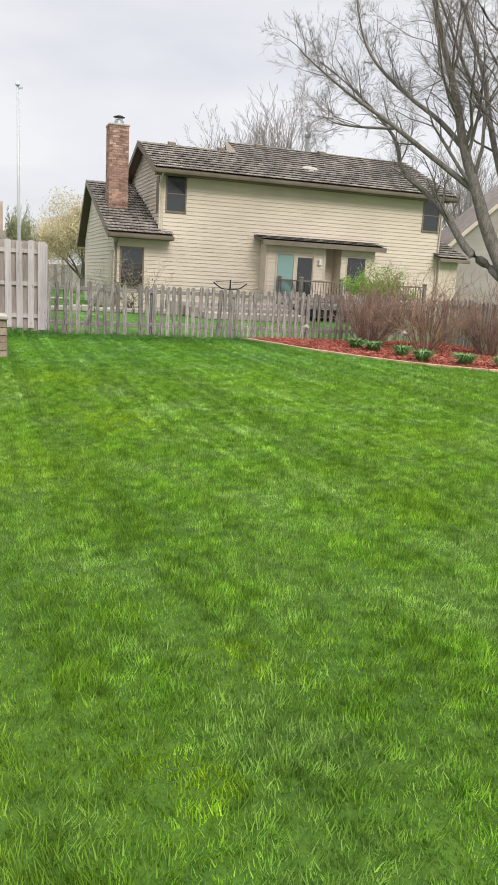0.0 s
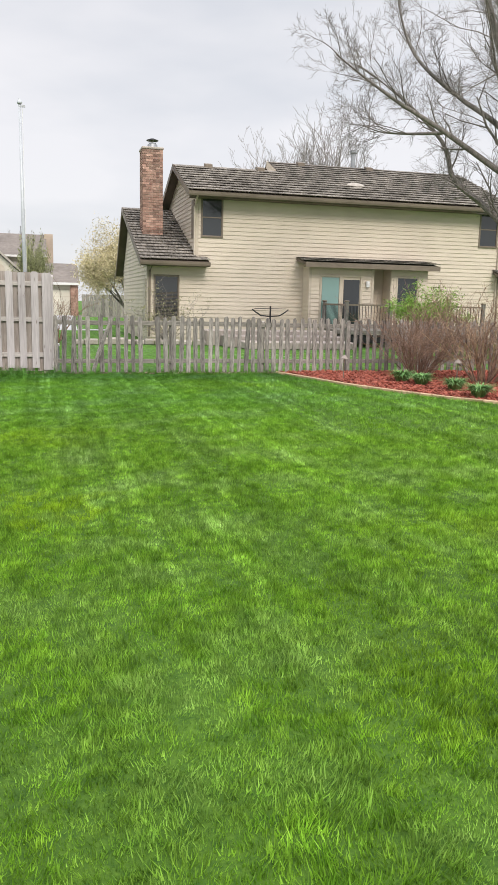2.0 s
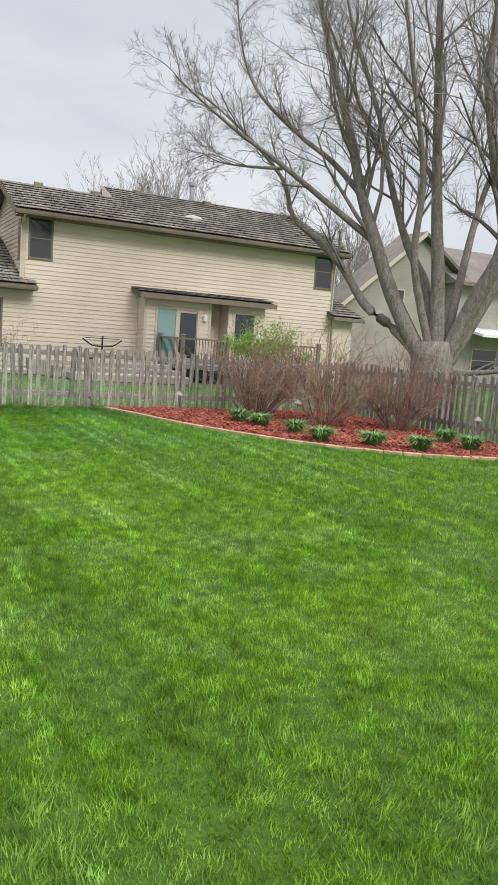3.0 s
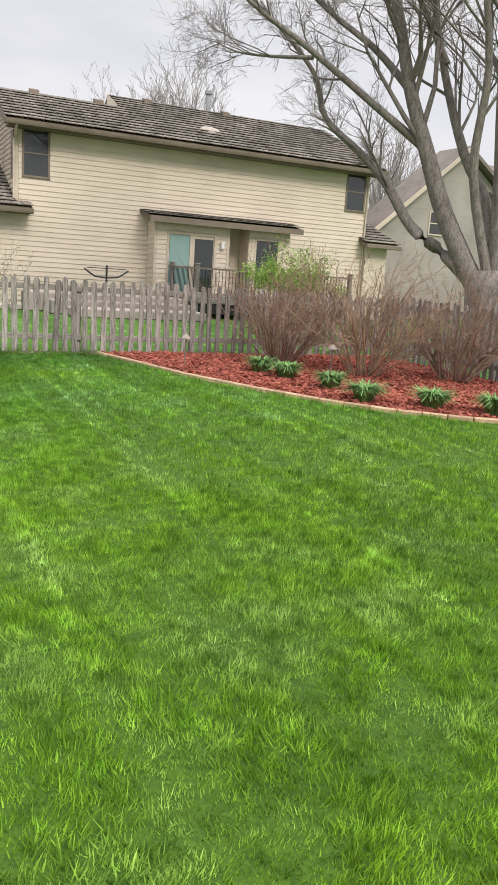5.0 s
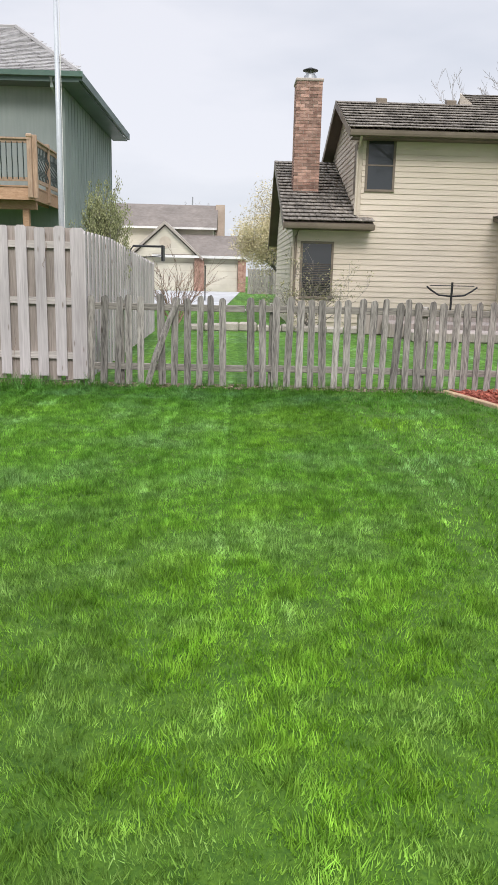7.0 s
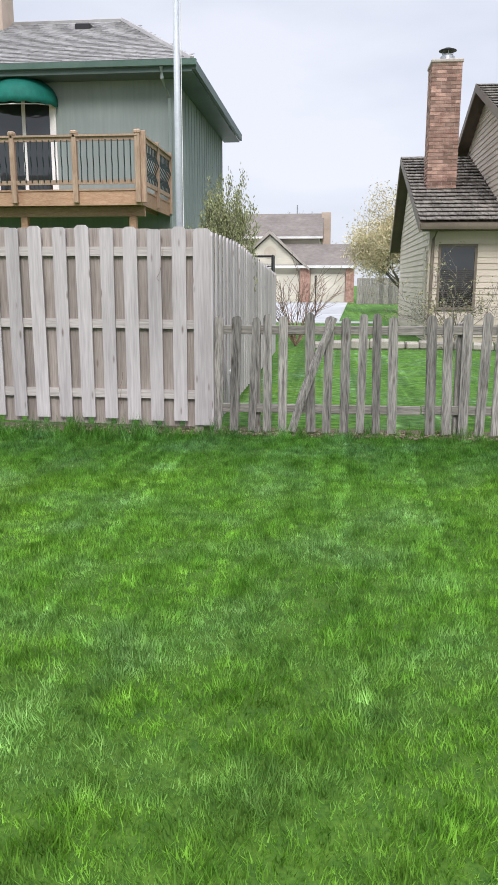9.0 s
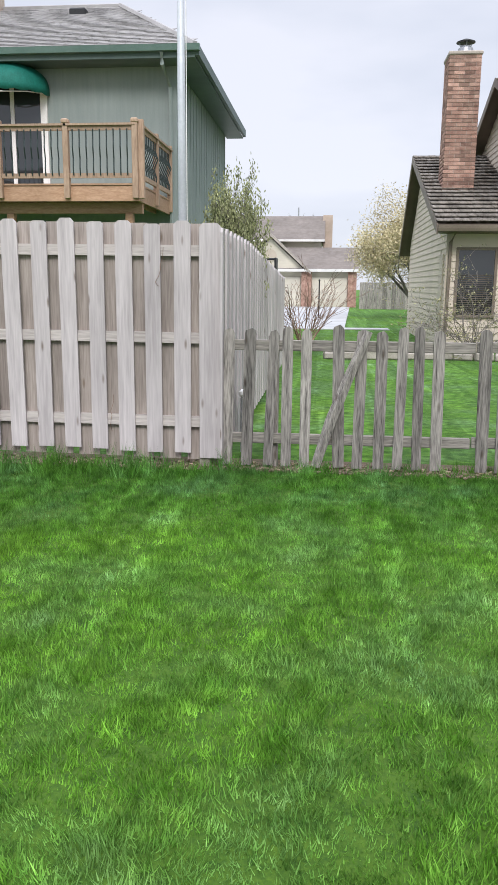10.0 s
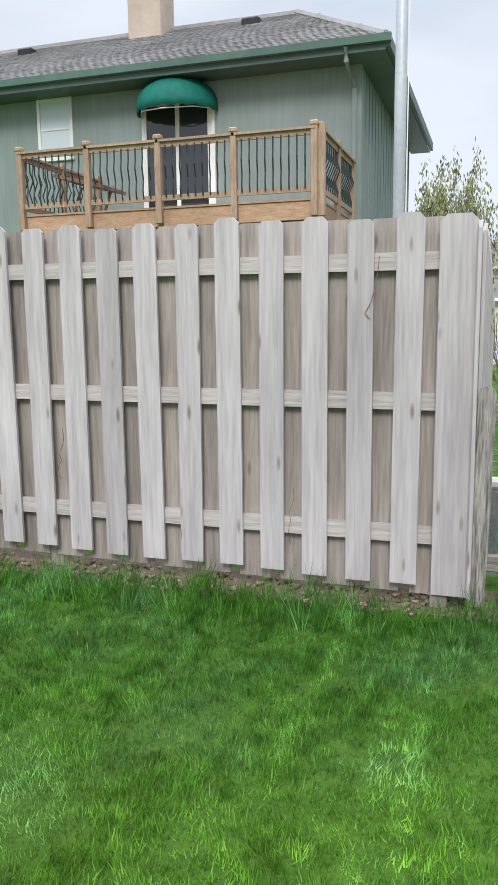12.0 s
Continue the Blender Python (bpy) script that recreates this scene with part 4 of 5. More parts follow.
part("hip_cap", tube([(EX, EY0, EZ + 0.04), (RX, RY, RZ + 0.04)], 0.06, 5), M_ASPHALT_SHINGLE, roof)
part("ridge_cap", tube([(RX, RY, RZ + 0.03), (-16, RY, RZ + 0.03)], 0.06, 5), M_ASPHALT_SHINGLE, roof)
part("gutter", prism([(EY0 - 0.12, EZ + 0.02), (EY0 - 0.09, EZ - 0.09), (EY0, EZ - 0.09), (EY0, EZ + 0.03)], "x", -16.5, EX + 0.1), M_GREEN_FASCIA, gh, "green metal gutter")
part("fascia", solid(-16.5, EX, EY0, EY0 + 0.04, EZ - 0.2, EZ), M_GREEN_TRIM, gh)
part("fascia", solid(EX, EX + 0.08, EY0, EY1, EZ - 0.16, EZ + 0.03), M_GREEN_TRIM, gh)
part("soffit", solid(-16.5, EX, EY0 + 0.04, GY, EZ - 0.2, EZ - 0.17), M_GREEN_TRIM, gh)
part("soffit", solid(-0.79, EX, GY, EY1, EZ - 0.2, EZ - 0.17), M_GREEN_TRIM, gh)
part("downspout", tube([(-0.95, EY0 - 0.04, EZ - 0.1), (-0.95, EY0 + 0.02, EZ - 0.3), (-0.9, GY - 0.06, EZ - 0.6), (-0.9, GY - 0.06, 0.2)], 0.045, 6), M_GREEN_WALL, gh)
part("chimney", solid(-6.6, -5.8, 31.2, 32.0, 7.2, 9.6, bevel=0.02), M_STUCCO, gh, "pinkish stucco chimney chase")
for x in (-3.65, -9.2):
    part("roof_vent", solid(x - 0.2, x + 0.2, 31.0, 31.35, 7.6, 7.88, bevel=0.03), M_IRON, gh)
window(gh, -7.15, -6.5, 4.75, 5.8, GY, M_WHITE, M_CURTAIN)
DZ = 3.42
bm = bmesh.new()
for a in ((-4.95, -4.85, DZ, 5.6), (-3.62, -3.48, DZ, 5.6), (-4.26, -4.18, DZ, 5.5), (-4.85, -3.62, 5.5, 5.6)):
    box(bm, a[0], a[1], GY - 0.05, GY + 0.02, a[2], a[3])
gd = part("sliding_door", bm, M_WHITE, gh, "dark glass sliding door with white frame")
for a in ((-4.85, -4.26), (-4.18, -3.62)):
    hang(new("pane", mesh_of("pane", solid(a[0], a[1], GY - 0.03, GY - 0.01, DZ, 5.5), M_GLASS)), gd)
aw = thing("awning", (-4.2, GY, 5.3), "domed green canvas awning above the balcony door", "awning")
bm = bmesh.new()
rows = []
for i in range(9):
    a = math.pi / 2 * i / 8
    rows.append([bm.verts.new((-4.2 + 0.78 * math.sin(a) * math.cos(b), GY - 0.02 - 0.75 * math.sin(a) * math.sin(b), 5.44 + 0.52 * math.cos(a))) for b in [math.pi * k / 16 for k in range(17)]])
rows.append([bm.verts.new((v.co.x, v.co.y, v.co.z - 0.11 - 0.03 * (k % 2))) for k, v in enumerate(rows[-1])])
for a, b in zip(rows, rows[1:]):
    for k in range(16):
        bm.faces.new((a[k], a[k + 1], b[k + 1], b[k]))
bmesh.ops.remove_doubles(bm, verts=bm.verts, dist=0.0005)
bmesh.ops.solidify(bm, geom=bm.faces[:], thickness=0.012)
part("canopy", bm, M_AWNING, aw, smooth=True)
part("frame", tube([(-4.95, GY - 0.05, 5.36), (-4.7, GY - 0.55, 5.3), (-4.2, GY - 0.74, 5.27), (-3.7, GY - 0.55, 5.3), (-3.45, GY - 0.05, 5.36)], 0.012, 5), M_WHITE, aw)

# balcony deck of the green house
bd = thing("balcony", (-3.4, 27, 0), "raised cedar balcony deck with curved dark balusters", "balcony")
BX0, BX1, BY0 = -5.85, -0.98, 25.62
part("rim_board", solid(BX0 - 0.05, BX1 + 0.05, BY0 - 0.02, BY0 + 0.03, 2.98, 3.24), M_DECK, bd)
part("rim_board", solid(BX1, BX1 + 0.05, BY0 + 0.03, GY - 0.02, 2.98, 3.24), M_DECK, bd)
part("rim_board", solid(BX0 - 0.05, BX0, BY0 + 0.03, GY - 0.02, 2.98, 3.24), M_DECK, bd)
DB = mesh_of("deck_board", solid(BX0 - 0.06, BX1 + 0.06, 0, 0.135, 3.245, 3.275), M_DECK)
for i in range(19):
    piece("deck_board", DB, Matrix.Translation((0, BY0 - 0.04 + 0.14 * i, 0)), bd)
JO = mesh_of("joist", solid(-0.02, 0.02, BY0 + 0.03, GY - 0.02, 3.0, 3.24), M_DECK)
for i in range(12):
    piece("joist", JO, Matrix.Translation((BX0 + 0.2 + 0.4 * i, 0, 0)), bd)
part("beam", solid(BX0, BX1 + 0.02, BY0 + 0.3, BY0 + 0.42, 2.8, 2.98), M_DECK, bd)
for x in (-5.7, -3.4, -1.2):
    part("leg", solid(x - 0.07, x + 0.07, BY0 + 0.28, BY0 + 0.42, 0, 2.8, bevel=0.01), M_DECK, bd)
PXS = [BX1 - (BX1 - BX0) * i / 4 for i in range(5)]
PST = mesh_of("post", solid(-0.05, 0.05, -0.05, 0.05, 3.02, 4.32, bevel=0.008), M_DECK_POST)
CAP = mesh_of("post_cap", solid(-0.065, 0.065, -0.065, 0.065, 4.25, 4.33, bevel=0.02), M_DECK_POST)
WB = mesh_of("baluster", tube([(0, 0.0, 3.40), (0, -0.02, 3.52), (0, 0.03, 3.68), (0, -0.05, 3.86), (0, 0.0, 4.0), (0, 0, 4.16)], 0.012, 5), M_BALUSTER)
for x in PXS:
    p = piece("post", PST, Matrix.Translation((x, BY0 - 0.06, 0)), bd)
    hang(new("post_cap", CAP), p)
for y in (BY0 + 1.3, GY - 0.1):
    for x in (BX1 + 0.06, BX0 - 0.06):
        piece("post", PST, Matrix.Translation((x, y, 0)), bd)
piece("post", PST, Matrix.Translation((BX1 + 0.09, BY0 + 0.02, 0)), bd)
for a, b in zip(PXS[1:], PXS):
    for z in (3.40, 4.18):
        part("rail", solid(a + 0.05, b - 0.05, BY0 - 0.08, BY0 - 0.04, z - 0.04, z + 0.04), M_DECK_POST, bd)
    part("cap_rail", solid(a - 0.02, b + 0.02, BY0 - 0.12, BY0, 4.215, 4.25), M_DECK_POST, bd)
    for i in range(9):
        piece("baluster", WB, Matrix.Translation((a + 0.13 + i * (b - a - 0.26) / 8, BY0 - 0.09, 0)) @ Matrix.Rotation(radians(12), 4, "Z"), bd)
for x in (BX1 + 0.06, BX0 - 0.06):
    for z in (3.40, 4.18):
        part("rail", solid(x - 0.02, x + 0.02, BY0 + 0.05, GY - 0.15, z - 0.04, z + 0.04), M_DECK_POST, bd)
    part("cap_rail", solid(x - 0.06, x + 0.06, BY0 + 0.02, GY - 0.02, 4.215, 4.25), M_DECK_POST, bd)
    for i in range(18):
        piece("baluster", WB, Matrix.Translation((x, BY0 + 0.16 + 0.135 * i, 0)) @ Matrix.Rotation(radians(90), 4, "Z"), bd)
cv = thing("patio_table", (-5.2, 26.6, 3.275), "brown covered folding table on the balcony", "table")
part("tabletop", prism([(-5.65, 4.02), (-4.7, 3.78), (-4.7, 3.72), (-5.65, 3.96)], "y", 26.2, 27.0), M_TWIG, cv)
for x in (-5.5, -4.9):
    part("leg", tube([(x, 26.5, 3.275), (x + 0.1, 26.7, 3.85)], 0.025, 5), M_TWIG, cv)

# flagpole just behind the privacy fence
fp = thing("flagpole", (0.98, 19.5, 0), "tall white aluminium flagpole without a flag", "flagpole")
part("pole", tube([(0.98, 19.5, -0.2), (0.98, 19.5, 3), (0.98, 19.5, 5.5)], [0.04, 0.038, 0.026], 12), M_POLE, fp, smooth=True)
part("finial", tube([(0.98, 19.5, 5.5), (0.98, 19.5, 5.53), (0.98, 19.5, 5.6)], [0.05, 0.055, 0.02], 10), M_POLE, fp)
part("pulley", solid(1.01, 1.09, 19.48, 19.52, 5.44, 5.48), M_METAL, fp)
part("halyard", tube([(1.03, 19.5, 5.45), (1.025, 19.5, 1.2)], 0.005, 4), M_WHITE, fp)


# ---- trees and shrubs ----
class Wood:
    """Collects tapered branches as one mesh."""

    def __init__(self, seed):
        self.r = random.Random(seed)
        self.v, self.f, self.tips = [], [], []

    def stem(self, path, radii, sides):
        base = len(self.v)
        for i, p in enumerate(path):
            d = (path[min(i + 1, len(path) - 1)] - path[max(i - 1, 0)]).normalized()
            u = d.orthogonal().normalized()
            w = d.cross(u)
            for k in range(sides):
                a = 2 * math.pi * k / sides
                self.v.append(p + radii[i] * (math.cos(a) * u + math.sin(a) * w))
        for i in range(len(path) - 1):
            for k in range(sides):
                q = base + i * sides
                self.f.append((q + k, q + (k + 1) % sides, q + sides + (k + 1) % sides, q + sides + k))

    def grow(self, p, d, length, radius, level, up=0.15, wob=0.16, kids=(5, 4, 4, 3), spread=0.75, thin=0.006, shrink=(0.42, 0.68)):
        r = self.r
        steps = max(3, int(5 - level * 0.5))
        path, radii = [p.copy()], [radius]
        for i in range(steps):
            d = (d + Vector((r.gauss(0, wob), r.gauss(0, wob), r.gauss(0, wob) + up * 0.5))).normalized()
            p = p + d * (length / steps)
            path.append(p.copy())
            radii.append(max(thin * 0.7, radius * (1 - 0.72 * (i + 1) / steps)))
        self.stem(path, radii, 8 if level == 0 else 5 if level == 1 else 3)
        if level >= len(kids):
            self.tips.append(p)
            return
        for k in range(kids[level]):
            t = 0.25 + 0.75 * (k + r.random()) / kids[level]
            i = min(int(t * steps), steps - 1)
            q = path[i].lerp(path[i + 1], t * steps - i)
            out = Vector((r.gauss(0, 1), r.gauss(0, 1), r.gauss(0, 0.7))).normalized()
            nd = ((path[i + 1] - path[i]).normalized() + out * spread).normalized()
            self.grow(q, nd, length * r.uniform(*shrink), max(thin, radii[i] * 0.55), level + 1, up, wob, kids, spread, thin, shrink)

    def mesh(self, name, mat):
        me = from_arrays(name, np.array([tuple(v) for v in self.v]), np.array(self.f), mat)
        me.shade_smooth()
        return me


def leaves(name, centres, count, radius, size, mat, seed, flat=1.0, droop=0.0):
    rng = np.random.default_rng(seed)
    c = np.array([tuple(p) for p in centres])
    p = c[rng.integers(0, len(c), count)] + rng.normal(0, radius, (count, 3)) * (1, 1, flat)
    a = rng.normal(0, 1, (count, 3))
    a[:, 2] -= droop
    a /= np.linalg.norm(a, axis=1)[:, None]
    b = np.cross(a, rng.normal(0, 1, (count, 3)))
    b /= np.linalg.norm(b, axis=1)[:, None]
    s = size * rng.uniform(0.6, 1.4, (count, 1))
    v = np.stack((p - a * s, p + b * s * 0.4, p + a * s, p - b * s * 0.4), 1).reshape(-1, 3)
    return from_arrays(name, v, np.arange(4 * count).reshape(-1, 4), mat)


# the big bare tree beyond the side fence: a short flared trunk that parts into arching stems
TX, TY = (14.45, 18.0)
big = thing("tree", (TX, TY, 0), "large bare spreading tree with many arching grey stems", "tree")
part("trunk", tube([(TX, TY, -0.2), (TX, TY, 0.25), (TX, TY, 0.9), (TX - 0.02, TY, 1.5), (TX - 0.05, TY, 1.9)], [0.75, 0.58, 0.50, 0.52, 0.45], 14), M_BARK, big, smooth=True)
side = Vector((0.80, -0.60, 0))   # across the view
back = Vector((0.60, 0.80, 0))
foot = Vector((TX, TY, 1.25))


def limb(w, pts, radius, seed, twigs=13, tl=2.3, kids=(6, 5, 4)):
    """A stem along pts (across, up, away), with side branches that point outwards."""
    path = [foot + side * a + back * c + Vector((0, 0, b)) for a, b, c in pts]
    fine = []
    for i in range(len(path) - 1):
        p0, p1, p2, p3 = path[max(i - 1, 0)], path[i], path[i + 1], path[min(i + 2, len(path) - 1)]
        for k in range(4):
            t = k / 4
            fine.append(0.5 * (2 * p1 + (p2 - p0) * t + (2 * p0 - 5 * p1 + 4 * p2 - p3) * t * t + (3 * p1 - p0 - 3 * p2 + p3) * t ** 3))
    fine.append(path[-1])
    m = len(fine)
    rad = [radius * (1 - 0.86 * (i / (m - 1)) ** 0.8) for i in range(m)]
    w.stem(fine, rad, 9)
    r = w.r
    for k in range(twigs):
        t = 0.3 + 0.7 * (k + r.random()) / twigs
        i = min(int(t * (m - 1)), m - 2)
        d = (fine[i + 1] - fine[i]).normalized()
        out = Vector((r.gauss(0, 1), r.gauss(0, 1), r.gauss(0.25, 0.7))).normalized()
        w.grow(fine[i], (d + out * 0.75).normalized(), 1.25 * tl * r.uniform(0.6, 1.15) * (1.1 - 0.4 * t), max(0.014, rad[i] * 0.42), 1, 0.06, 0.17, (0,) + kids, 0.8, 0.0034, (0.38, 0.62))


STEMS = [
    ([(-0.2, 0.16, 0.0), (-1.0, 0.89, 0.1), (-1.76, 1.42, 0.2), (-2.4, 2.31, 0.3), (-3.02, 2.91, 0.4), (-3.79, 3.57, 0.5), (-4.14, 4.49, 0.6), (-5.31, 5.7, 0.7), (-6.52, 6.62, 0.8)], 0.16, 16, 1.3),
    ([(-0.26, 0.15, -0.0), (-1.13, 1.68, -0.07), (-1.65, 2.94, -0.14), (-2.09, 4.06, -0.21), (-2.48, 5.47, -0.29), (-3.02, 7.01, -0.36), (-3.61, 9.13, -0.43), (-4.05, 11.26, -0.5)], 0.23, 18, 2.6),
    ([(-1.65, 2.94, -0.0), (-2.64, 3.61, -0.3), (-4.08, 4.61, -0.6), (-5.06, 5.21, -0.9), (-5.81, 5.73, -1.2), (-6.5, 6.26, -1.5)], 0.1, 16, 1.25),
    ([(-0.01, 0.17, 0.0), (-0.28, 1.88, 0.3), (-0.86, 2.99, 0.6), (-1.41, 4.54, 0.9), (-1.9, 6.37, 1.2), (-2.69, 8.34, 1.5), (-3.28, 10.6, 1.8)], 0.16, 16, 2.5),
    ([(0.09, 0.18, -0.0), (-0.08, 2.18, -0.13), (-0.26, 3.61, -0.27), (-0.46, 5.76, -0.4), (-0.64, 7.91, -0.53), (-0.82, 10.49, -0.67), (-1.28, 12.9, -0.8)], 0.21, 18, 2.6),
    ([(0.27, 0.19, -0.0), (0.82, 1.67, -0.27), (1.3, 3.0, -0.53), (0.89, 4.7, -0.8), (0.54, 6.55, -1.07), (0.6, 8.71, -1.33), (0.73, 10.88, -1.6)], 0.24, 18, 2.6),
    ([(0.35, 0.2, 0.0), (1.23, 1.99, 0.2), (1.73, 3.03, 0.4), (2.52, 4.1, 0.6), (2.95, 6.0, 0.8), (3.52, 8.2, 1.0)], 0.21, 16, 2.6),
    ([(0.2, 0.19, 0.0), (0.54, 2.52, 0.44), (0.8, 3.98, 0.88), (1.25, 5.74, 1.32), (1.65, 8.07, 1.76), (1.78, 10.38, 2.2)], 0.13, 14, 2.4),
    ([(0.29, -0.02, -0.0), (0.94, -0.05, -0.27), (2.22, 0.19, -0.53), (3.35, 0.56, -0.8)], 0.11, 6, 1.4),
    ([(-0.01, 0.17, -0.0), (-0.68, 2.43, -0.44), (-0.67, 4.3, -0.88), (-1.11, 6.43, -1.32), (-1.55, 8.56, -1.76), (-1.87, 10.99, -2.2)], 0.12, 16, 2.4),
    ([(-2.09, 4.06, 0.0), (-2.87, 4.86, 0.24), (-3.93, 5.65, 0.48), (-5.02, 6.73, 0.72), (-5.54, 7.99, 0.96), (-5.8, 9.55, 1.2)], 0.09, 18, 1.0),
    ([(-4.08, 4.61, 0.0), (-5.02, 4.71, 0.33), (-5.82, 4.87, 0.67), (-6.42, 5.16, 1.0)], 0.05, 10, 1.3),
    ([(-1.41, 4.54, 0.0), (-2.24, 6.06, 0.2), (-2.91, 7.45, 0.4), (-3.59, 8.85, 0.6), (-4.59, 10.79, 0.8)], 0.07, 14, 1.3),
]
for i, (pts, radius, tw, tl) in enumerate(STEMS):
    w = Wood(50 + i)
    limb(w, pts, radius, i, tw, tl)
    mesh_part("limb", w.mesh("limb", M_BARK), big)


def bare_shrub(x, y, h, w, stems, seed, mats, label, lean=0.5):
    ob = thing("shrub", (x, y, 0.05), label, "shrub", "shrubs in the mulch bed")
    for i in range(stems):
        wd = Wood(seed * 100 + i)
        r = wd.r
        m = mats[i % len(mats)]
        a = r.uniform(0, 6.28)
        q = math.sqrt(r.random())
        d = Vector((math.cos(a) * q * lean * w, math.sin(a) * q * lean * w, 1)).normalized()
        wd.grow(Vector((x + math.cos(a) * 0.22 * q, y + math.sin(a) * 0.22 * q, 0.03)), d, h * r.uniform(0.55, 0.95), 0.014, 0, 0.05, 0.15, (9, 5), 0.9, 0.0032, (0.24, 0.42))
        mesh_part("stem", wd.mesh("stem", m), ob)
    return ob


bare_shrub(9.2, 17.1, 1.85, 2.1, 58, 70, (M_TWIG,), "dense red-brown bare shrub in the mulch bed")
bare_shrub(9.98, 15.75, 1.9, 1.5, 42, 72, (M_TWIG_TAN, M_TWIG), "tan upright bare shrub in the mulch bed")
bare_shrub(11.3, 15.15, 1.7, 1.5, 46, 74, (M_TWIG,), "red-brown bare shrub beside the picket fence")

gs = thing("shrub", (10.5, 19.4, 0), "green leafing shrub behind the picket fence", "shrub")
wd = Wood(80)
for i in range(24):
    a = wd.r.uniform(0, 6.28)
    wd.grow(Vector((10.5, 19.4, 0)), Vector((math.cos(a) * 0.5, math.sin(a) * 0.4, 1)).normalized(), wd.r.uniform(0.9, 1.2), 0.012, 0, 0.1, 0.12, (4, 3), 0.6, 0.004)
mesh_part("branchwork", wd.mesh("branchwork", M_TWIG_TAN), gs)
tp = [t for t in wd.tips if t.z > 1.25]
mesh_part("foliage", leaves("foliage", tp, 12000, 0.09, 0.024, M_LEAF_BRIGHT, 81), gs)


def lily(x, y, seed, r0=0.24, h=0.2):
    rng = np.random.default_rng(seed)
    n = 260
    a = rng.uniform(0, 6.28, n)
    q = rng.uniform(0, 0.11, n)
    ln = r0 * rng.uniform(0.5, 1.1, n)
    base = np.stack((x + np.cos(a) * q, y + np.sin(a) * q, np.full(n, 0.045)), 1)
    d = np.stack((np.cos(a), np.sin(a), np.zeros(n)), 1)
    s = np.stack((-np.sin(a), np.cos(a), np.zeros(n)), 1) * 0.011
    up = np.array((0, 0, 1.0))
    mid = base + d * ln[:, None] * 0.35 + up * (h * rng.uniform(0.7, 1.1, n))[:, None]
    tip = base + d * ln[:, None] + up * (h * rng.uniform(0.5, 1.3, n))[:, None]
    v = np.stack((base - s, base + s, mid + s, mid - s, tip - s * 0.2, tip + s * 0.2), 1).reshape(-1, 3)
    i = np.arange(n)[:, None] * 6
    f = np.concatenate((i + np.array([[0, 1, 2, 3]]), i + np.array([[3, 2, 5, 4]])))
    tagged(new("lily_clump", from_arrays("lily_clump", v, f, M_LEAF_LILY)), "clump of fresh green lily leaves in mulch", "plant", "lily clumps in the bed")


for i, (x, y, r0) in enumerate(((8.3, 16.05, 0.26), (8.42, 15.45, 0.28), (8.6, 14.5, 0.22), (8.52, 13.55, 0.3), (9.2, 13.05, 0.27), (9.75, 12.55, 0.27), (11.0, 13.4, 0.2), (10.85, 12.6, 0.24))):
    lily(x, y, 90 + i, r0)


def path_light(x, y):
    ob = thing("path_light", (x, y, 0.05), "bronze mushroom-cap garden path light on a stake", "garden light", "path lights in the bed")
    part("stake", tube([(x, y, -0.02), (x + 0.01, y, 0.46)], 0.011, 6), M_TRIM, ob)
    part("cap", tube([(x + 0.01, y, 0.455), (x + 0.01, y, 0.47), (x + 0.01, y, 0.53)], [0.075, 0.073, 0.018], 12), M_BOARD_IN, ob)


for x, y in ((7.33, 16.8), (9.35, 15.75), (11.7, 13.4)):
    path_light(x, y)

# row of rough stones that edges the bed at the wing of the house
sb = thing("stone_border", (5, 30, 0), "row of rough pale stones edging the house bed", "stone border")
rs = random.Random(41)
BS = [mesh_of("stone", solid(-0.5, 0.5, -0.13, 0.13, -0.02, q, bevel=0.05), M_CAP) for q in (0.17, 0.2, 0.24)]
x = 2.3
while x < 8.2:
    w = rs.uniform(0.28, 0.52)
    piece("stone", rs.choice(BS), Matrix.Translation((x + w / 2, 28.95 + 0.12 * math.sin(x * 1.7), 0)) @ Matrix.Rotation(rs.uniform(-0.2, 0.2), 4, "Z") @ Matrix.Diagonal((w - 0.02, 1, 1, 1)), sb)
    x += w

# twiggy budding shrub before the wing window of the beige house
ws = thing("shrub", (5.6, 29.6, 0), "sparse budding shrub before the house window", "shrub")
wd = Wood(83)
for i in range(16):
    a = wd.r.uniform(0, 6.28)
    wd.grow(Vector((5.6, 29.6, 0)), Vector((math.cos(a) * 0.7, math.sin(a) * 0.5, 1)).normalized(), wd.r.uniform(0.9, 1.6), 0.016, 0, 0.05, 0.2, (4, 4), 0.8, 0.005)
mesh_part("branchwork", wd.mesh("branchwork", M_BARK), ws)
mesh_part("foliage", leaves("foliage", wd.tips, 1500, 0.06, 0.03, M_OLIVE_TWIG, 84), ws)

# upright olive evergreen behind the side fence
ev = thing("tree", (1.07, 22.3, 0), "narrow upright olive green evergreen behind the fence", "tree")
wd = Wood(85)
for i in range(54):
    a = wd.r.uniform(0, 6.28)
    q = wd.r.uniform(0.01, 0.27)
    wd.grow(Vector((1.07, 22.3, 0.1)), Vector((math.cos(a) * q, math.sin(a) * q, 1)).normalized(), wd.r.uniform(1.6, 2.6) * (1.06 - 0.9 * q), 0.013, 0, 0.05, 0.035, (14, 3), 0.32, 0.003, (0.10, 0.2))
mesh_part("trunk", wd.mesh("trunk", M_BARK), ev)
mesh_part("crown", leaves("crown", wd.tips, 56000, 0.032, 0.021, M_EVERGREEN, 86, 2.2, 4.0), ev)

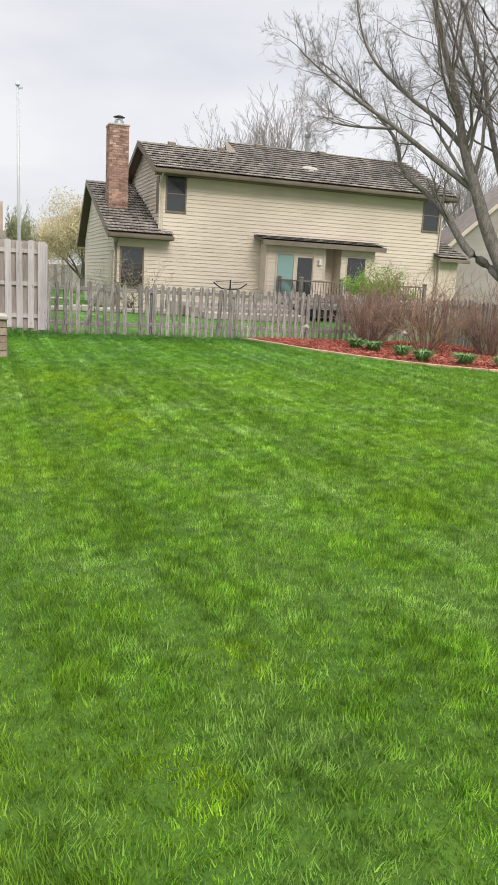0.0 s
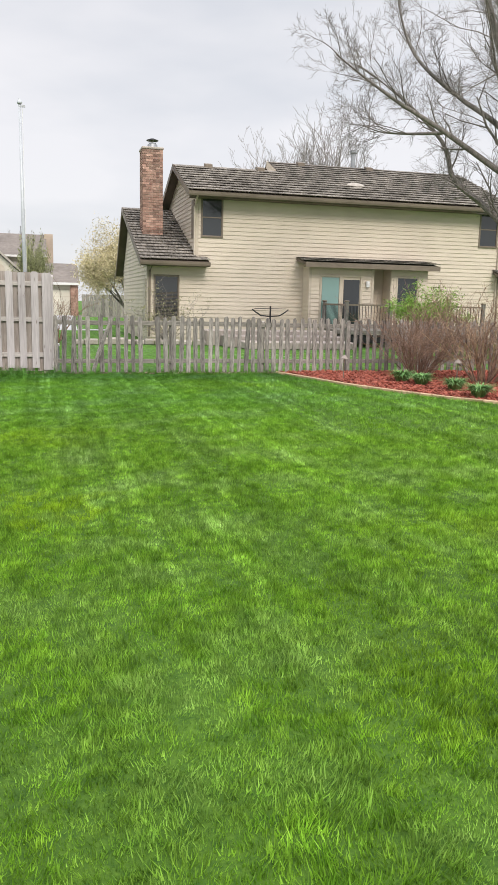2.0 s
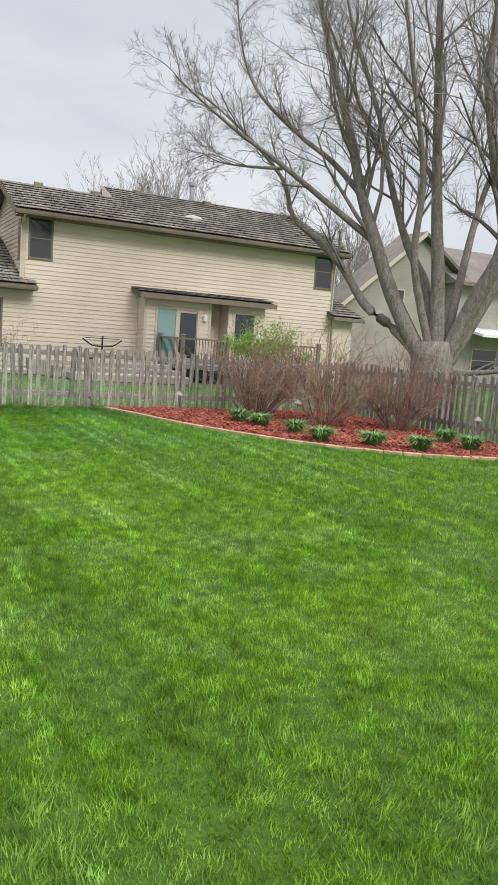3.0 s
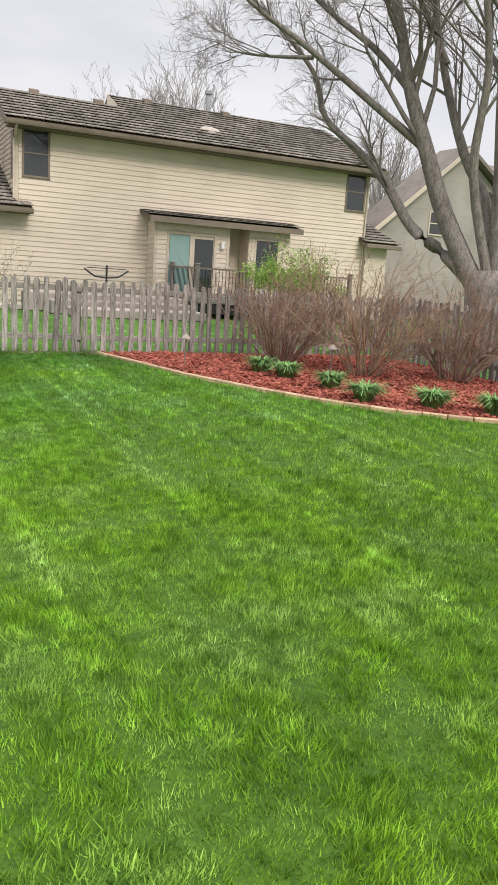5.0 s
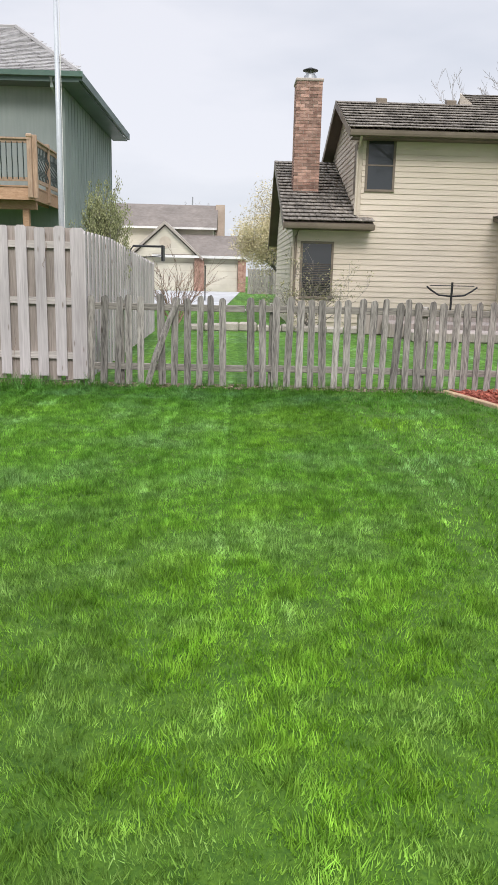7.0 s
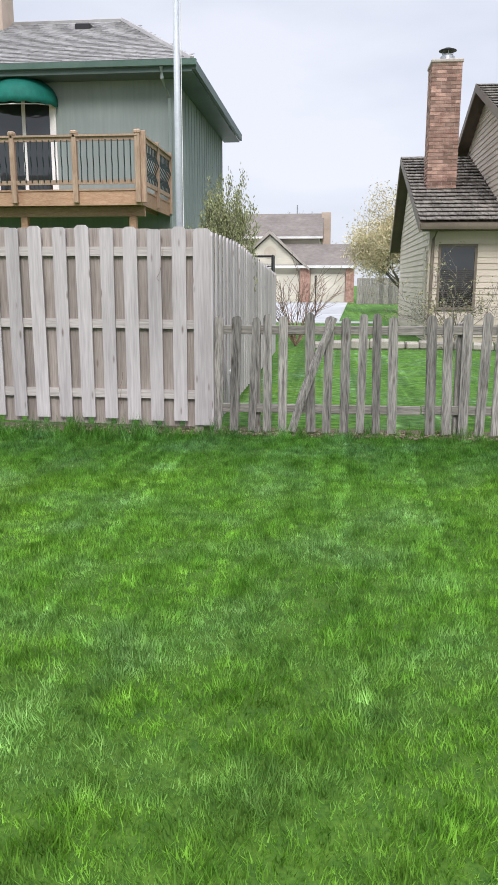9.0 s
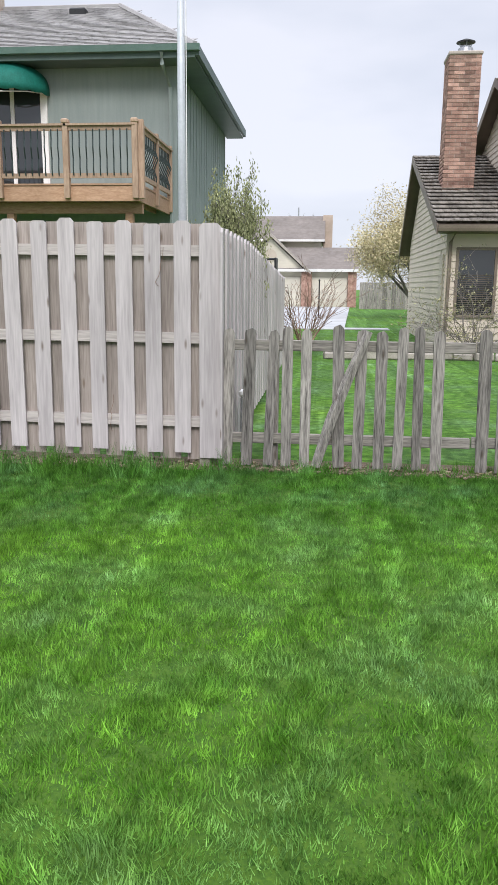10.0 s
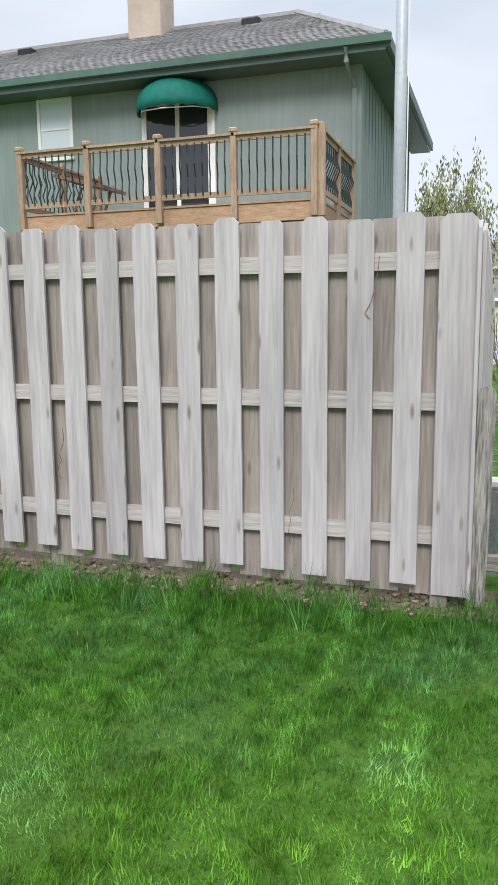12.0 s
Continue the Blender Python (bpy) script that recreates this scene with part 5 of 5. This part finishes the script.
# pale blossoming tree far behind
bl = thing("tree", (6.6, 52, 0), "rounded tree in pale yellow spring blossom", "tree")
wd = Wood(87)
for i in range(9):
    a = i * 0.7
    wd.grow(Vector((6.6, 52, 0.8)), Vector((math.cos(a) * 0.8, math.sin(a) * 0.8, 1)).normalized(), wd.r.uniform(2.4, 3.4), 0.09, 0, 0.1, 0.15, (5, 4), 0.7, 0.012)
wd.stem([Vector((6.6, 52, -0.1)), Vector((6.6, 52, 0.9))], [0.2, 0.15], 8)
mesh_part("trunk", wd.mesh("trunk", M_BARK), bl)
mesh_part("crown", leaves("crown", wd.tips, 42000, 0.34, 0.06, M_BLOSSOM, 88), bl)


def far_tree(x, y, h, seed, kids, mat=M_FARTWIG):
    ob = thing("tree", (x, y, 0), "tall bare deciduous tree behind the house", "tree", "far bare trees")
    wd = Wood(seed)
    wd.stem([Vector((x, y, -0.2)), Vector((x, y, h * 0.3))], [h * 0.022, h * 0.016], 8)
    for i in range(17):
        a = wd.r.uniform(0, 6.28)
        q = wd.r.uniform(0.05, 0.75)
        wd.grow(Vector((x, y, h * wd.r.uniform(0.2, 0.34))), Vector((math.cos(a) * q, math.sin(a) * q, 1)).normalized(), h * wd.r.uniform(0.5, 0.6) * (1 - 0.3 * q), h * 0.006, 0, 0.13, 0.08, kids, 0.62, 0.012, (0.26, 0.42))
    mesh_part("branchwork", wd.mesh("branchwork", mat), ob)


for i, (x, y, h, kids) in enumerate([(17.3, 56, 12.8, (10, 6, 3)), (19.3, 57, 12.6, (10, 6, 3)), (21.5, 55, 14.6, (10, 6, 3)), (23.2, 61, 12.0, (8, 5, 4)), (38.5, 58, 13.0, (7, 5, 4)), (42.0, 62, 14.0, (7, 5, 4)), (-1.0, 95, 9.0, (6, 5, 3)), (8.0, 98, 8.0, (6, 5, 3))]):
    far_tree(x, y, h, 120 + i, kids)

# ---- grey house beyond the tree ----
rh = thing("house", (28, 34, 0), "grey taupe two-storey house behind the bare tree", "house")
part("wall", prism([(22.2, -0.2), (31.0, -0.2), (31.0, 4.2), (26.6, 7.3), (22.2, 3.7)], "y", 34, 35.6), M_GRAYHOUSE, rh)
part("roof", prism([(21.9, 3.45), (26.6, 7.35), (31.3, 4.2), (31.3, 4.36), (26.6, 7.53), (21.9, 3.63)], "y", 33.6, 35.8), M_TAN_ROOF, rh)
part("rake_board", prism([(21.9, 3.4), (26.6, 7.3), (26.6, 7.52), (21.9, 3.62)], "y", 33.55, 33.6), M_TRIM_LIGHT, rh)
part("wall", solid(28.5, 42, 33.3, 42, -0.2, 5.2), M_GRAYHOUSE, rh)
part("roof", prism([(32.8, 5.2), (37.6, 7.6), (42.5, 5.2)], "x", 28.2, 42.4), M_TAN_ROOF, rh)
part("gutter", solid(28.2, 42.4, 32.7, 32.82, 5.1, 5.28), M_TRIM, rh)
part("entry_roof", prism([(31.6, 2.75), (33.3, 3.1), (33.3, 2.95), (31.6, 2.62)], "x", 29.0, 33), M_WHITE, rh)
for x0, x1, z0, z1 in ((25.1, 25.8, 3.7, 4.6), (31.5, 32.6, 3.4, 4.5), (30.0, 31.6, 0.9, 2.0)):
    window(rh, x0, x1, z0, z1, 34 if x0 < 28 else 33.3, M_TRIM_LIGHT)

# ---- cream house with garages, far down the street ----
fh = thing("house", (2, 70, 0), "cream house with brick piers and garage doors", "house")
part("wall", solid(-12, 3.9, 70.3, 80, -0.2, 2.75), M_CREAM, fh)
part("gable_wall", prism([(-4.6, 2.6), (0.6, 2.6), (-2.0, 4.95)], "y", 70, 72), M_CREAM, fh)
part("gable_roof", prism([(-5.0, 2.35), (-2.0, 5.05), (1.0, 2.35), (1.0, 2.55), (-2.0, 5.3), (-5.0, 2.55)], "y", 69.6, 75), M_CAP, fh)
part("roof", prism([(69.7, 2.7), (74.5, 4.5), (79.5, 2.7)], "x", -3, 4.5), M_TAN_ROOF, fh)
part("upper_wall", solid(-12, 1.6, 75, 84, 2, 5.1), M_CREAM, fh)
part("upper_roof", prism([(74.5, 5.1), (79.5, 7.3), (84.5, 5.1)], "x", -12.3, 1.9), M_TAN_ROOF, fh)
part("brick_chimney", solid(1.7, 2.5, 78.5, 80, 0, 7.3), M_STUCCO, fh)
part("eave_trim", solid(-3, 4.5, 69.62, 69.72, 2.55, 2.75), M_WHITE, fh)
part("eave_trim", solid(-12.3, 1.9, 74.4, 74.5, 4.95, 5.12), M_WHITE, fh)
for x0, x1 in ((0.3, 1.05), (3.72, 4.35)):
    part("brick_pier", solid(x0, x1, 69.9, 70.35, 0, 2.55), M_BRICK, fh)
for x0, x1 in ((1.08, 3.68), (-2.6, 0.2)):
    d = part("garage_door", solid(x0, x1, 70.2, 70.29, 0, 2.15), M_GARAGE, fh)
    for k in range(1, 4):
        hang(new("panel_joint", mesh_of("panel_joint", solid(x0, x1, 70.19, 70.2, 0.53 * k, 0.53 * k + 0.02), M_TRIM_LIGHT)), d)
part("arched_window", tube([(-2.0, 69.98, 3.7), (-2.0, 69.95, 3.7)], 0.45, 16), M_TRIM_LIGHT, fh)
part("vent_pipe", tube([(-0.4, 79.5, 7), (-0.4, 79.5, 8.0)], 0.06, 6), M_METAL, fh)
lone("driveway", prism([(-7, 41.2), (3.0, 41.2), (3.9, 69.9), (-7, 69.9)], "z", -0.05, 0.02), M_CONCRETE, "pale concrete driveway before the garage", "driveway", kind="structure")
lone("sidewalk", solid(-12, 4.6, 40.2, 41.19, -0.05, 0.03), M_CONCRETE, "narrow pale concrete sidewalk across the driveway", "pavement", kind="structure")
ff = thing("board_fence", (6, 66, 0), "distant brown wooden board fence", "fence")
FFB = mesh_of("board", dog_ear(0.3, 1.8, 0.02), M_PICKET)
for i in range(22):
    piece("board", FFB, Matrix.Translation((4.6 + 0.31 * i, 66, 0)), ff)

# slim post at the edge of the driveway
bh = thing("post", (1.9, 50, 0), "slim dark metal post beside the driveway", "post")
part("pole", tube([(1.9, 50, 0), (1.9, 50, 1.8)], 0.035, 6), M_IRON, bh)
part("cap", tube([(1.9, 50, 1.8), (1.9, 50, 1.86)], [0.06, 0.025], 6), M_IRON, bh)

# basketball hoop over the driveway, seen edge-on
bb = thing("basketball_hoop", (-1.3, 44, 0), "black steel basketball hoop on a bent pole", "basketball hoop")
part("pole", tube([(-1.3, 44, 0), (-1.3, 44, 2.4), (-1.15, 44, 2.6), (0.16, 44, 2.6)], 0.05, 6), M_IRON, bb)
part("brace", tube([(-1.3, 44, 2.05), (0.16, 44, 2.2)], 0.025, 5), M_IRON, bb)
part("backboard", solid(0.16, 0.24, 43.5, 44.5, 1.95, 2.65, bevel=0.02), M_IRON, bb)

# small bare shrub at the end of the side fence
ds = thing("shrub", (1.85, 29.6, 0), "small dark bare shrub beside the side fence", "shrub")
wd = Wood(91)
for i in range(15):
    a = wd.r.uniform(0, 6.28)
    wd.grow(Vector((1.85, 29.6, 0)), Vector((math.cos(a) * 0.55, math.sin(a) * 0.4, 1)).normalized(), wd.r.uniform(1.0, 1.5), 0.018, 0, 0.05, 0.12, (4, 3), 0.6, 0.006)
mesh_part("branchwork", wd.mesh("branchwork", M_TWIG), ds)

# ---- stone seat wall and patio at the lawn's edge ----
sw = thing("stone_wall", (-0.8, 13.6, 0), "low tan stone seat wall with pale capstones", "garden wall")
part("core", solid(-3.0, 0.42, 13.42, 13.88, -0.1, 0.62), M_DIRT, sw)
SM = [mesh_of("stone", solid(-0.5, 0.5, -0.035, 0.05, 0.004, 0.996, bevel=0.03), M_STONE) for _ in range(1)]
rr = random.Random(5)
for c in range(5):
    x = -3.0
    while x < 0.4:
        w = min(rr.uniform(0.16, 0.4), 0.47 - x)
        piece("stone", SM[0], Matrix.Translation((x + w / 2, 13.40 + rr.uniform(-0.012, 0.012), c * 0.125)) @ Matrix.Diagonal((w - 0.008, 1, 0.12, 1)), sw)
        x += w
    for y, w in ((13.55, 0.24), (13.78, 0.2)):
        piece("stone", SM[0], Matrix.Translation((0.44 + rr.uniform(-0.01, 0.01), y, c * 0.125)) @ Matrix.Rotation(radians(90), 4, "Z") @ Matrix.Diagonal((w, 1, 0.12, 1)), sw)
for i in range(6):
    part("capstone", solid(-3.1 + 0.6 * i, -2.51 + 0.6 * i, 13.32, 13.95, 0.625, 0.7, bevel=0.015), M_CAP, sw)
pts = [(-2.2 + 2.0 * math.cos(a * math.pi / 24), 11.4 + 1.5 * math.sin(a * math.pi / 24)) for a in range(48)]
lone("patio", prism(pts, "z", -0.05, 0.05), M_CAP, "round pale stone patio at the lawn's edge", "patio", kind="structure")
pc = thing("patio_chair", (-0.71, 11.2, 0.05), "black wrought iron garden chair on the patio", "chair")
part("arm", tube([(-0.74, 11.1, 0.05), (-0.48, 11.1, 0.09), (-0.42, 11.1, 0.2), (-0.50, 11.1, 0.42), (-0.38, 11.1, 0.62), (-0.28, 11.1, 0.74), (-0.25, 11.1, 0.71)], 0.022, 6), M_IRON, pc)
part("arm", tube([(-0.74, 11.6, 0.05), (-0.61, 11.6, 0.3), (-0.56, 11.6, 0.62), (-0.46, 11.6, 0.66)], 0.022, 6), M_IRON, pc)
part("seat", solid(-1.16, -0.54, 11.05, 11.65, 0.4, 0.44, bevel=0.015), M_IRON, pc)
part("backrest", prism([(-1.14, 0.44), (-1.1, 0.44), (-1.26, 1.0), (-1.3, 1.0)], "y", 11.08, 11.62), M_IRON, pc)
for x, y in ((-1.12, 11.1), (-1.12, 11.6)):
    part("leg", tube([(x, y, 0.05), (x, y, 0.42)], 0.02, 6), M_IRON, pc)
